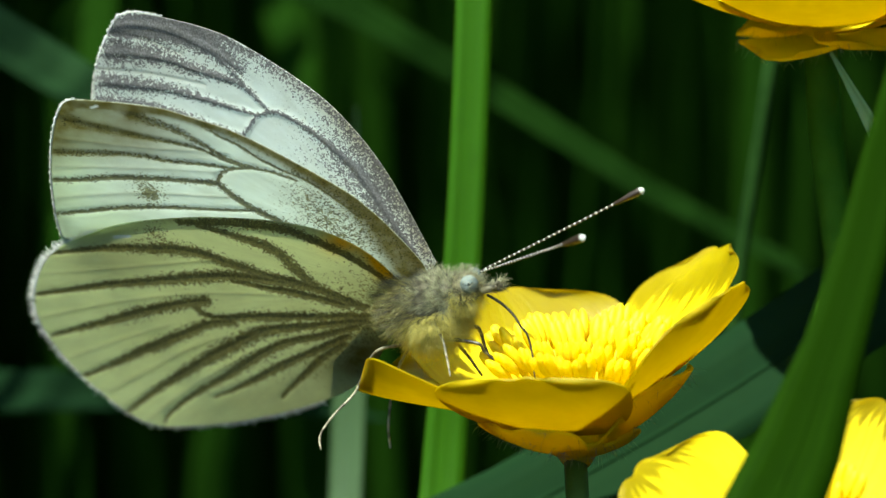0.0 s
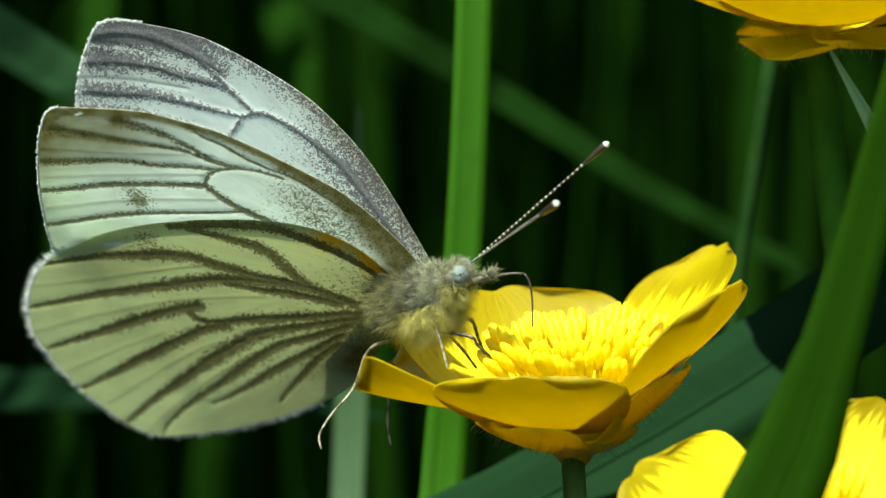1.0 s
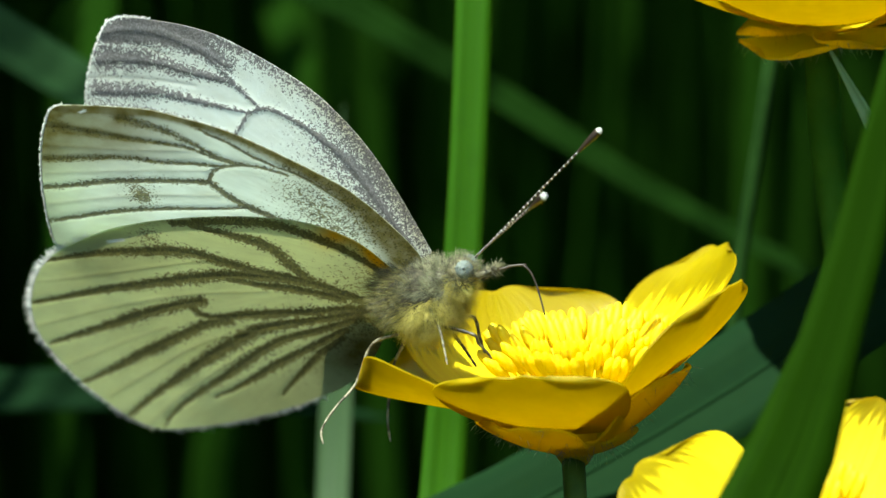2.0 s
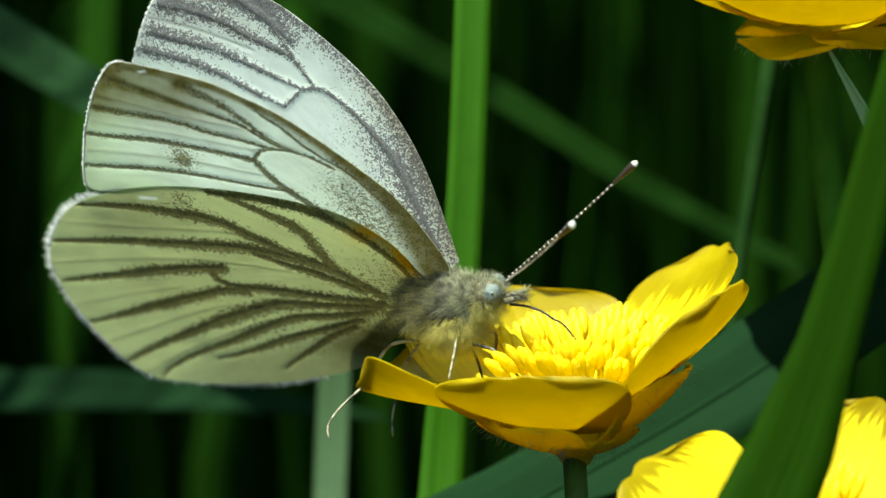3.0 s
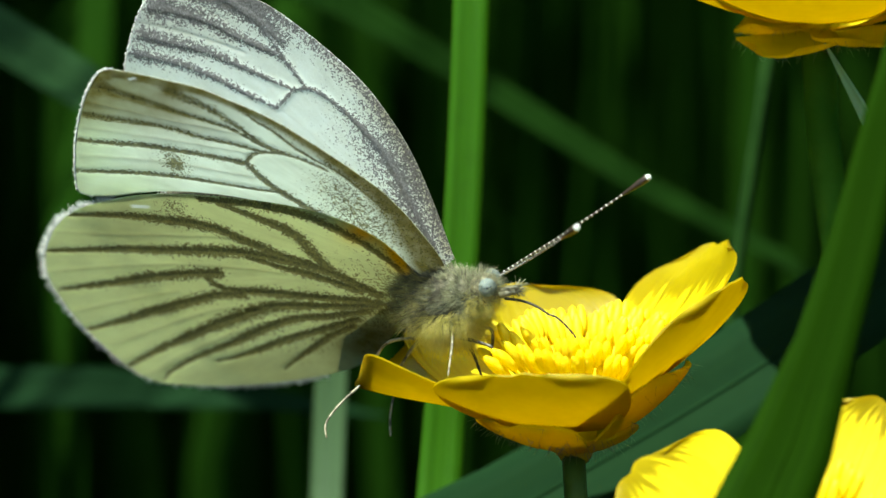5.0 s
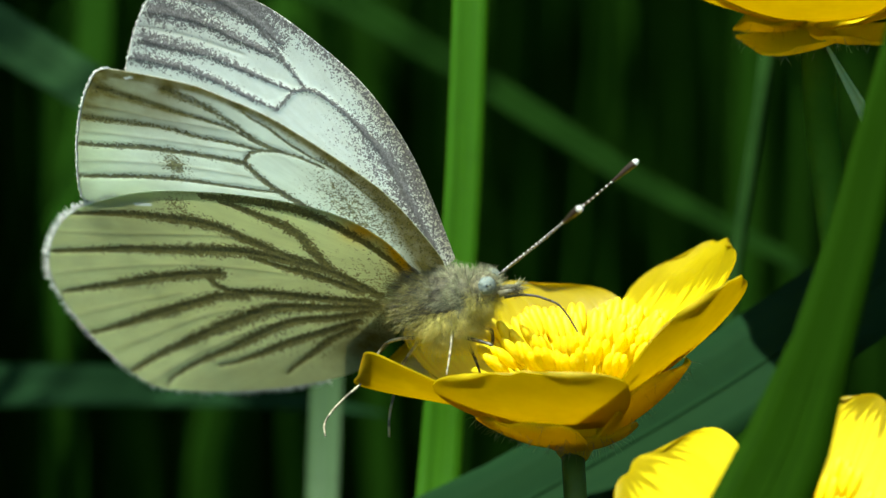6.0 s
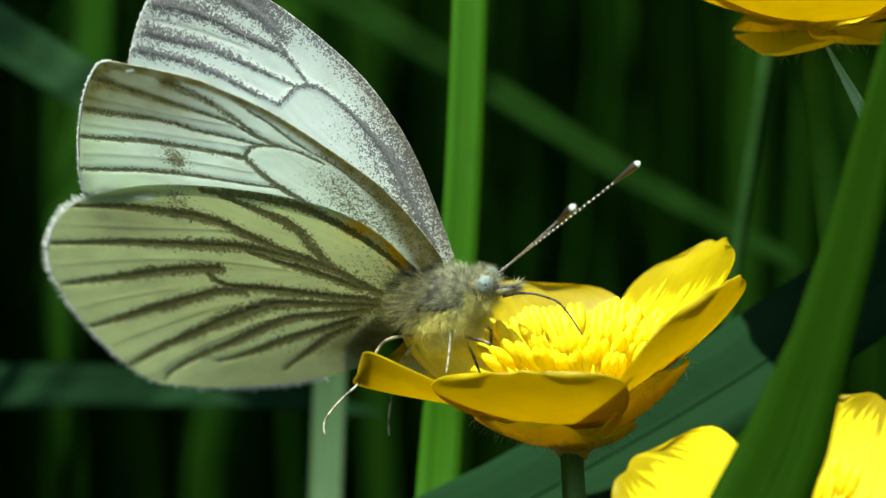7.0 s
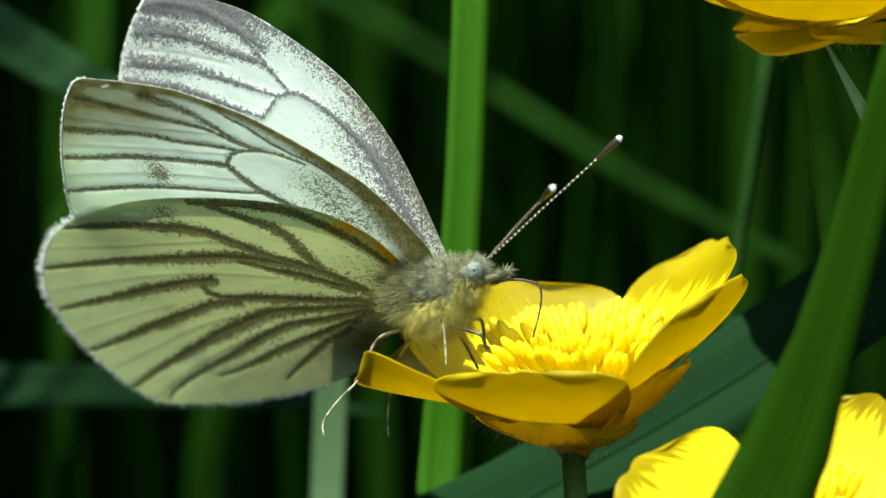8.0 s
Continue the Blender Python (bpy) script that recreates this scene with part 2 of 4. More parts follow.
def basis(x, y, z, origin):
    """A pose from three axes and an origin."""
    m = Matrix.Identity(4)
    for i, a in enumerate((x, y, z, origin)):
        for j in range(3):
            m[j][i] = a[j]
    return m


def aimed(origin, way, hint=(0.0, -1.0, 0.2)):
    """A pose whose z axis runs along way."""
    z = Vector(way).normalized()
    x = Vector(hint).cross(z).normalized()
    return basis(x, z.cross(x), z, Vector(origin))


# ---- the meadow ----
def ground():
    rng = np.random.default_rng(3)
    n = 61
    line = np.sign(np.linspace(-1, 1, n)) * np.abs(np.linspace(-1, 1, n)) ** 4 * 400.0
    verts = [(x, y, 0.0 if abs(x) < 3 and abs(y) < 3 else -0.02 * rng.random()) for y in line for x in line]
    faces = [(j * n + i, j * n + i + 1, (j + 1) * n + i + 1, (j + 1) * n + i) for j in range(n - 1) for i in range(n - 1)]
    tagged(mesh_object("ground", verts, faces, GROUND), "dark meadow soil under thick grass", "ground", kind="structure")


def ribbon_data(path, widths, facing, fold=0.18, thick=0.00016, across=5):
    """A grass blade: a folded strip with two skins. Returns verts, faces, uvs."""
    path = [Vector(p) for p in path]
    verts, uvs, faces = [], [], []
    n = len(path)
    for skin in (0, 1):
        for i, p in enumerate(path):
            along = (path[min(i + 1, n - 1)] - path[max(i - 1, 0)]).normalized()
            side = along.cross(Vector(facing)).normalized()
            up = side.cross(along).normalized()
            for j in range(across):
                s = 2 * j / (across - 1) - 1
                dip = (1 - abs(s)) * fold * widths[i]
                verts.append(p + side * (s * widths[i] / 2) - up * dip - up * (thick if skin else 0.0) * (1 - 0.7 * abs(s)))
                uvs.append((j / (across - 1), i / n * 8))
    base = n * across
    for i in range(n - 1):
        for j in range(across - 1):
            a, b, c, d = i * across + j, i * across + j + 1, (i + 1) * across + j + 1, (i + 1) * across + j
            faces.append((a, b, c, d))
            faces.append((base + d, base + c, base + b, base + a))
        for j in (0, across - 1):
            a, d = i * across + j, (i + 1) * across + j
            faces.append((a, d, base + d, base + a) if j == 0 else (d, a, base + a, base + d))
    return verts, faces, uvs


def blade(points, widths, material, label, facing=(0.0, -0.8, 0.6), fold=0.16, steps=40, rib=True):
    """One grass blade through the given points (from the root up); its pose stands at its root."""
    path = smooth_curve(points, steps)
    run = np.linspace(0, 1, steps)
    chord = np.concatenate([[0], np.cumsum([(Vector(q) - Vector(p)).length for p, q in zip(points[:-1], points[1:])])])
    wide = np.interp(run, chord / chord[-1], widths) * MM
    root = Vector(path[0])
    v, f, uv = ribbon_data([Vector(p) - root for p in path], wide, facing, fold)
    ob = mesh_object("grass_blade", v, f, material, None, "", uv)
    ob.location = root
    if rib:
        v, f, uv = tube_data([Vector(p) - root - Vector(facing).normalized() * (w * fold + 0.00004) for p, w in zip(path, wide)], wide * 0.02 + 0.00003, 6)
        mesh_object("midrib", v, f, material, ob, "", uv)
    return tagged(ob, label, "grass blade", "grass blades among the buttercups")


def foot(x, y):
    return Vector((x * MM, y * MM, 0.0))


def blades():
    made = {}
    made["main"] = blade([foot(-9, 30), foot(-7, 24) + Vector((0, 0, 0.2)), at(-1.68, -40.0, 20), at(-0.11, -15.5, 20), at(0.47, -8.4, 20), at(1.26, 0.0, 20), at(1.74, 10.2, 20), at(2.05, 19.7, 20), at(2.73, 42.1, 23), at(3.68, 73.6, 31)],
                         (3.0, 3.0, 2.9, 2.75, 2.5, 2.3, 2.25, 2.2, 1.5, 0.1), GRASS, "upright bright green grass blade behind the butterfly", (0.08, -0.98, 0.15), 0.08, 80)
    made["front"] = blade([foot(-6, -30), foot(6, -28) + Vector((0, 0, 0.2)), at(9.7, -34.8, -24), at(16.9, -12.4, -24), at(19.4, -5.0, -24), at(21.2, 1.2, -24), at(22.8, 7.9, -24), at(24.4, 13.6, -24), at(29, 30, -16), at(34, 48, -12)],
                          (5.2, 5.4, 5.6, 5.0, 3.1, 2.5, 2.1, 1.8, 1.2, 0.1), GRASS_FRONT_SHADE, "broad green grass blade close before the lower buttercup", (-0.1, -0.98, 0.1), 0.05, 80)
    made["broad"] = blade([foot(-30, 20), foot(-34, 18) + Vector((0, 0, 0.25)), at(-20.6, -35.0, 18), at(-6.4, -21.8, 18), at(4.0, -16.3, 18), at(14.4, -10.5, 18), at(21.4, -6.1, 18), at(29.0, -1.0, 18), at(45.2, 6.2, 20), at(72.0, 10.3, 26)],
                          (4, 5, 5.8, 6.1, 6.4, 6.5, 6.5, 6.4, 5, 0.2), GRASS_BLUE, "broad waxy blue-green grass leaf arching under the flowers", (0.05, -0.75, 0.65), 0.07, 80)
    made["pale"] = blade([foot(-14, 60), at(-7.0, -60, 45), at(-6.8, -20.2, 45), at(-6.5, -12, 45), at(-6.3, -4.6, 45), at(-6.0, 10, 46)],
                         (2.2, 2.3, 2.3, 2.3, 2.2, 0.1), GRASS_PALE, "pale grey-green grass blade upright behind the wings", (-0.2, -0.9, 0.3))
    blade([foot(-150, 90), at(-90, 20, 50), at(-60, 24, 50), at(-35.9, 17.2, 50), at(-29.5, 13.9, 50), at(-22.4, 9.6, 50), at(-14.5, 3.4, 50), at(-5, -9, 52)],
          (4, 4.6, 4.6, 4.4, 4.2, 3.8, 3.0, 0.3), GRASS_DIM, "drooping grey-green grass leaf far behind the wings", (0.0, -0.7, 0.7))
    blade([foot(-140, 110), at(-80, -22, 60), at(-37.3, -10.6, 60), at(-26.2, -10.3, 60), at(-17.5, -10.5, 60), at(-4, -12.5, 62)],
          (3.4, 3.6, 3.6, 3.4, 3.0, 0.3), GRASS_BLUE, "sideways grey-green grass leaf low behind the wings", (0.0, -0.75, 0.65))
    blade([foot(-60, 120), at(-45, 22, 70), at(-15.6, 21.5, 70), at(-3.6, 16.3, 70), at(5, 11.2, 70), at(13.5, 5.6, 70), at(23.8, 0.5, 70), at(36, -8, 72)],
          (2.6, 2.8, 2.8, 2.7, 2.5, 2.2, 1.8, 0.2), GRASS_SHADE, "thin arching grass blade over meadow grass, darkened for shade", (0.0, -0.7, 0.7))
    blade([foot(54, 14), at(42, -30, 4), at(33, -6, 4), at(27.0, 3.0, 4), at(24.7, 6.5, 4), at(23.3, 9.5, 4), at(22.1, 11.7, 4)],
          (1.6, 1.7, 1.7, 1.5, 1.3, 1.0, 0.12), GRASS_TIP, "slender pale leaf tip under the upper buttercup", (-0.3, -0.9, 0.2), 0.2)
    # soft upright blades further back
    rng = np.random.default_rng(11)
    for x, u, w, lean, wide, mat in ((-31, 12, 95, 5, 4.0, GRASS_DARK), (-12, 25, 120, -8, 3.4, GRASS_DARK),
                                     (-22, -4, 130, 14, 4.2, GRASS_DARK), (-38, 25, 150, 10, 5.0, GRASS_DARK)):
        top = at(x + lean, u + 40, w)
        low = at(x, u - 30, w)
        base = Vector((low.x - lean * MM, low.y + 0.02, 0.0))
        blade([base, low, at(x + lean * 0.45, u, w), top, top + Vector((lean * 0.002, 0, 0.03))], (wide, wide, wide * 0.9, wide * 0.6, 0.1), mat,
              "green grass blade deep in the meadow, shade put into its colour", (rng.uniform(-0.5, 0.5), -0.8, 0.4), 0.14, 24)
    return made


def meadow():
    """Grass beyond counting, all round the flowers, taller on the sun's side to shade what lies behind."""
    rng = np.random.default_rng(5)
    verts, faces, uvs = [], [], []
    count = 0
    while count < 44000:
        if count % 6:
            x, y = rng.uniform(-0.9, 0.9), rng.uniform(-0.6, 1.9)
        else:
            far, turn = 0.8 + abs(rng.normal(0, 1.3)), rng.uniform(0, 2 * math.pi)
            x, y = math.cos(turn) * far, 0.6 + math.sin(turn) * far * 1.1
        if math.hypot(x / 0.95, (y - 0.6) / 1.3) > 1 and count % 6 and rng.random() < 0.75:
            continue
        if abs(x) < 0.055 and -0.5 < y < 0.16 or y < -0.1 and abs(x) < 0.065 + (-0.1 - y) * 0.4:
            continue
        # A lane kept clear so that the sun reaches the flowers
        aside, ahead = x * math.cos(SUN_AZIMUTH) - y * math.sin(SUN_AZIMUTH), x * math.sin(SUN_AZIMUTH) + y * math.cos(SUN_AZIMUTH)
        if abs(aside) < 0.036 and -0.05 < ahead < 0.33:
            continue
        count += 1
        # Taller on the left, mostly out of view, added to shade the rest
        tall = (rng.uniform(0.55, 0.88) if x < 0.0 and y < 0.6 else rng.uniform(0.42, 0.75)) * (1.0 if math.hypot(x, y - 0.4) < 1.0 else rng.uniform(0.5, 0.95))
        lean, turn = rng.uniform(0.02, 0.16), rng.uniform(0, 2 * math.pi)
        if y < 0.35 and abs(x) < 0.3:
            lean *= 0.3
        d = Vector((math.cos(turn), math.sin(turn), 0))
        steps = 5
        path = [Vector((x, y, -0.005)) + d * (lean * s * s) + Vector((0, 0, tall * (s - 0.12 * s * s))) for s in np.linspace(0, 1, steps)]
        w0 = rng.uniform(0.0025, 0.006)
        k = len(verts)
        side = Vector((-d.y, d.x, 0)) * 0.8 + d * rng.uniform(-0.4, 0.4)
        for i, p in enumerate(path):
            w = w0 * (1 - (i / (steps - 1)) ** 2) + 0.0002
            verts += [p - side * w / 2, p - d * w * 0.15, p + side * w / 2]
            uvs += [(0, i), (0.5, i), (1, i)]
        for i in range(steps - 1):
            a = k + i * 3
            faces += [(a, a + 1, a + 4, a + 3), (a + 1, a + 2, a + 5, a + 4)]
    tagged(mesh_object("meadow_grass", verts, faces, GRASS_DARK, None, "", uvs), "dense meadow grass, its green darkened for shade", "grass", kind="stuff")


# ---- buttercups ----
def petal_data(length, width, e0, e1, cup, seed, notch=0.03, nu=21, nv=22, thick=0.11):
    """A petal from its claw at the origin outwards along +x, rising from e0 to e1 degrees; millimetres. Two skins."""
    rng = np.random.default_rng(seed)
    ph = rng.uniform(0, 6.28, 4)
    spine, x, z = [], 0.0, 0.0
    for i in range(nv):
        spine.append((x, z))
        e = radians(e0 + (e1 - e0) * ((i + 0.5) / (nv - 1)) ** 0.9)
        x, z = x + math.cos(e) * length / (nv - 1), z + math.sin(e) * length / (nv - 1)
    verts, uvs, faces = [], [], []
    for skin in (0, 1):
        for i in range(nv):
            v = i / (nv - 1)
            half = width / 2 * (0.10 + 0.90 * math.sin(math.pi * min(1.0, 0.06 + v * 0.60)) ** 0.8)
            round_off = 1.0 if v < 0.72 else math.sqrt(max(0.0, 1 - ((v - 0.72) / 0.28) ** 2 * 0.80))
            half *= round_off
            e = radians(e0 + (e1 - e0) * v ** 0.9)
            for j in range(nu):
                u = 2 * j / (nu - 1) - 1
                bulge = 1 - notch * math.exp(-(u / 0.22) ** 2) * v ** 4 - 0.10 * u * u * v ** 3
                px, pz = spine[i][0] * bulge, spine[i][1] * bulge
                lift = cup * u * u * (0.3 + 0.7 * v) * half / (width / 2)
                wave = 0.05 * v * v * math.sin(5 * u + ph[0]) + 0.035 * v * math.sin(9 * u + 3 * v + ph[1])
                lift += wave - (thick if skin else 0.0)
                verts.append(Vector((px - math.sin(e) * lift, u * half * (1 - 0.04 * cup * abs(u)), pz + math.cos(e) * lift)) * MM)
                uvs.append((0.5 + u / 2, v))
    base = nu * nv
    for i in range(nv - 1):
        for j in range(nu - 1):
            a, b, c, d = i * nu + j, i * nu + j + 1, (i + 1) * nu + j + 1, (i + 1) * nu + j
            faces += [(a, d, c, b), (base + a, base + b, base + c, base + d)]
    loop = [i * nu for i in range(nv)] + [(nv - 1) * nu + j for j in range(1, nu)] + [i * nu + nu - 1 for i in range(nv - 2, -1, -1)]
    k = len(verts)   # the rim has vertices of its own, so that both skins stay smooth up to their edge
    for q in loop:
        verts += [verts[q].copy(), verts[base + q].copy()]
        uvs += [uvs[q], uvs[base + q]]
    for i in range(len(loop) - 1):
        a = k + 2 * i
        faces.append((a, a + 1, a + 3, a + 2))
    return verts, faces, uvs


def stamen_mesh(name, seed):
    rng = np.random.default_rng(seed)
    tall = rng.uniform(3.0, 4.1)
    bend = rng.uniform(0.2, 0.6)
    path = [(bend * s * s * MM, 0, tall * s * MM) for s in (0, 0.35, 0.7, 1.0)]
    v, f, _ = tube_data(path, [0.12 * MM] * 4, 5)
    top = Vector(path[-1])
    lean = (Vector(path[-1]) - Vector(path[-2])).normalized()
    side = lean.cross(Vector((0, 1, 0))).normalized()
    other = lean.cross(side)
    pieces = [(v, f)]
    for s in (-1, 1):
        pieces.append(ball_data(top + lean * 0.7 * MM + other * (s * 0.24 * MM), (0.33 * MM, 0.32 * MM, 0.95 * MM), 6, 8, (side, other, lean)))
    v, f = merge(*pieces)
    me = bpy.data.meshes.new(name)
    me.from_pydata([tuple(p) for p in v], [], f)
    me.materials.append(ANTHER)
    me.polygons.foreach_set("use_smooth", np.ones(len(me.polygons), bool))
    return me


STAMENS = [stamen_mesh("stamen", k) for k in range(5)]


def buttercup(heart, axis, petals, sepals, stem, label, stamens=60, seed=0, stem_width=1.2, spin=0.0, drop=0.35, green=STEM, shift=0.0, skin=PETAL):
    """A buttercup: heart is where petals meet, axis its upward way; petals (turn, length, width, rise at base, rise at tip, cup)."""
    rng = np.random.default_rng(seed)
    flower = tagged(new("buttercup"), label, "flower", "buttercups in the meadow")
    z = Vector(axis).normalized()
    x = (RIGHT - z * RIGHT.dot(z)).normalized()
    flower.location = heart
    m = basis(x, z.cross(x), z, (0, 0, 0))
    for k, (turn, length, width, e0, e1, cup, *roll) in enumerate(petals):
        v, f, uv = petal_data(length, width, e0, e1, cup, seed * 10 + k)
        tilt = m @ pose(0, 0, 0, 0, 0, turn + spin) @ Matrix.Translation(((0.9 + 0.55 * (k % 2)) * MM, 0, (0.02 * k - 0.35 * (k % 2)) * MM)) @ pose(0, 0, 0, *roll)
        half = 21 * 22
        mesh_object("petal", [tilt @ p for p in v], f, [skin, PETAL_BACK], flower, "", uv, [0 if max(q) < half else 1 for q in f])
    for k, (turn, length, width, e0, e1) in enumerate(sepals):
        v, f, uv = petal_data(length, width, e0, e1, 0.9, seed * 10 + 5 + k, 0.0, 9, 12, 0.14)
        tilt = m @ pose(0, 0, 0, 0, 0, turn + spin) @ Matrix.Translation((0.5 * MM, 0, -drop * MM))
        world_v = [tilt @ p for p in v]
        sepal = mesh_object("sepal", world_v, f, SEPAL, flower, "yellow-green hairy sepal", uv)
        half = 9 * 12
        roots, ways, lengths = [], [], []
        for _ in range(70):
            p = world_v[half + int(rng.integers(0, half))]
            roots.append(p)
            ways.append(-z * 0.7 + Vector(rng.normal(0, 0.5, 3)) + (p - z * p.dot(z)).normalized() * 0.6)
            lengths.append(rng.uniform(0.35, 0.8) * MM)
        hv, hf = hair_data(roots, ways, lengths, 0.012 * MM)
        mesh_object("sepal_hairs", hv, hf, HAIR_PALE, sepal, "fine pale hairs")
    for k in range(stamens):
        r = 1.2 + 3.3 * math.sqrt((k + 0.5) / max(stamens, 1))
        a = k * 2.399963 + rng.normal(0, 0.12)
        tilt = radians(2 + 6.5 * r) * rng.uniform(0.6, 1.25)
        p = m @ Matrix.Translation((shift * MM, 0, 0)) @ pose(0, 0, 0, 0, 0, math.degrees(a)) @ Matrix.Translation((r * 0.62 * MM, 0, (0.45 + 0.05 * r) * MM)) @ pose(0, 0, 0, 0, math.degrees(tilt), 0)
        ob = new("stamen", STAMENS[k % 5])
        ob.parent = flower
        ob.matrix_basis = p
    if stamens:
        pieces = [ball_data(m @ Vector((0, 0, 1.1 * MM)), (1.3 * MM, 1.3 * MM, 1.3 * MM))]
        for k in range(26):
            h = 1 - 1.2 * (k + 0.5) / 26
            a = k * 2.4
            rr = math.sqrt(max(0, 1 - h * h))
            q = Vector((math.cos(a) * rr, math.sin(a) * rr, h))
            pieces.append(ball_data(m @ (Vector((0, 0, 1.1 * MM)) + q * 1.35 * MM), (0.26 * MM, 0.26 * MM, 0.5 * MM), 6, 8, tuple((m @ w) for w in (q.orthogonal().normalized(), q.cross(q.orthogonal()).normalized(), q))))
        v, f = merge(*pieces)
        mesh_object("carpel_head", v, f, CARPEL, flower, "green-yellow cluster of carpels")
    v, f = ball_data(z * (-0.55 * drop * MM), (1.3 * MM, 1.3 * MM, (0.7 + drop * 0.75) * MM), 10, 16, (m.col[0].to_3d(), m.col[1].to_3d(), z))
    mesh_object("receptacle", v, f, SEPAL, flower)
    path = smooth_curve([Vector(p) - heart for p in stem], 50)
    v, f, uv = tube_data(path, np.linspace(stem_width * 0.5, stem_width * 0.75, 50) * MM, 12)
    mesh_object("stem", v, f, green, flower, "green hairy stem", uv)
    return flower


def flowers():
    made = {}
    heart = at(7.5, -9.8, 1.0)
    made["main"] = buttercup(heart, (-0.06, 0.0, 1.0),
                             [(170.6, 12.0, 17.8, 9.8, 10.8, 3.9, 7, 2.1, -7), (-106, 9.7, 11.6, 19, 44, 0.72, 2.9, -1.6, -4), (-29, 13.1, 13.0, 24, 58, 0.6), (35.6, 14.3, 10.9, 19.6, 29.4, 1.0, -16, -11.3, 1.4), (114, 11.2, 14.6, 12, 50, 1.0)],
                             [(-128, 6.6, 7.2, 10, 40), (-68, 4.2, 5.6, 2, 38), (-26, 8.6, 8.8, 20, 54), (60, 6.0, 5.0, 20, 44), (145, 6.0, 5.0, 15, 40)],
                             [heart + UP * -0.0021, at(7.9, -13.2, 1.0), at(7.8, -17, 1.0), at(6, -60, 8), foot(-4, 40)],
                             "open yellow buttercup with a butterfly on its rim", 88, 1, 1.35, 0.0, 1.7, STEM, 0.8)
    heart = at(22.1, 13.3, 8.0)
    made["top"] = buttercup(heart, (-0.05, -0.02, 1.0),
                            [(-100, 11, 11, 8, 45, 0.9), (-28, 11, 11, 6, 40, 0.9), (44, 11, 11, 10, 50, 0.9), (116, 11, 11, 10, 50, 0.9), (188, 11, 11, 6, 36, 0.9)],
                            [(-122, 5.4, 6.6, -26, 6), (-52, 5.2, 6.4, -22, 8), (30, 4.4, 3.8, 0, 20), (100, 4.4, 3.8, 0, 20), (175, 4.4, 3.8, -15, 10)],
                            [heart, at(21.6, 11.5, 10), at(22.3, 9.8, 11), at(23.0, 5.8, 12), at(23.8, 0.7, 12), at(23.2, -6.0, 12), at(21.8, -12.1, 12), at(17, -42, 14), foot(12, 40)],
                            "yellow buttercup seen from below against dark grass", 14, 2, 2.0, 0.0, 0.35, STEM_LIGHT)
    heart = at(18.9, -18.6, -14.0)
    made["low"] = buttercup(heart, (0.05, -0.62, 0.78),
                            [(147, 10.6, 12, 7, 25, -0.1), (64, 11.1, 10.6, 8, 42, 0.3), (-4, 11.0, 11, 8, 30, 0.7), (-74, 10.5, 11, 8, 30, 0.6), (-142, 10.5, 11, 8, 30, 0.6)],
                            [(30 + 72 * k, 5.0, 4.0, -10, 20) for k in range(5)],
                            [heart, heart + Vector((0, 0.004, -0.006)), heart + Vector((0.002, 0.006, -0.05)), foot(22, 6)],
                            "bright yellow buttercup half hidden by a grass blade", 50, 3, skin=PETAL_SUNLIT)
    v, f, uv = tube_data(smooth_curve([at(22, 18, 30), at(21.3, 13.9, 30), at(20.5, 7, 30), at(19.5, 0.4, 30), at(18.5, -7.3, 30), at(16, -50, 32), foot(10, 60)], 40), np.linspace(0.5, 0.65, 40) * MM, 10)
    tagged(mesh_object("flower_stem", v, f, STEM_DIM, None, "", uv), "thin leafless green flower stem, its colour dimmed for shade", "stem")
    return made


# ---- the butterfly: origin between its feet, axes as the world's ----
SADDLE = AIM + Vector((-1.40, -0.79, -3.71)) * MM


def vein(widths, *points):
    """A wing vein: half widths of its dark dust along the way, and its way over the wing, in millimetres."""
    return widths, points


FORE_EDGE = [(0.1, -0.1), (0.4, 1.3), (0, 4.2), (-0.4, 5.9), (-1.2, 7.9), (-4.4, 12.9), (-7.1, 15.5), (-8.7, 16.6), (-12, 18), (-13, 18.2), (-13.8, 17.8), (-15.5, 16), (-17.7, 12.8), (-19.5, 9.3), (-19.6, 8.3), (-18, 7.9), (-14.7, 8.1), (-11.8, 7.75), (-8.6, 6.75), (-4.9, 4.6), (-2.1, 0.8), (-0.8, -0.7)]
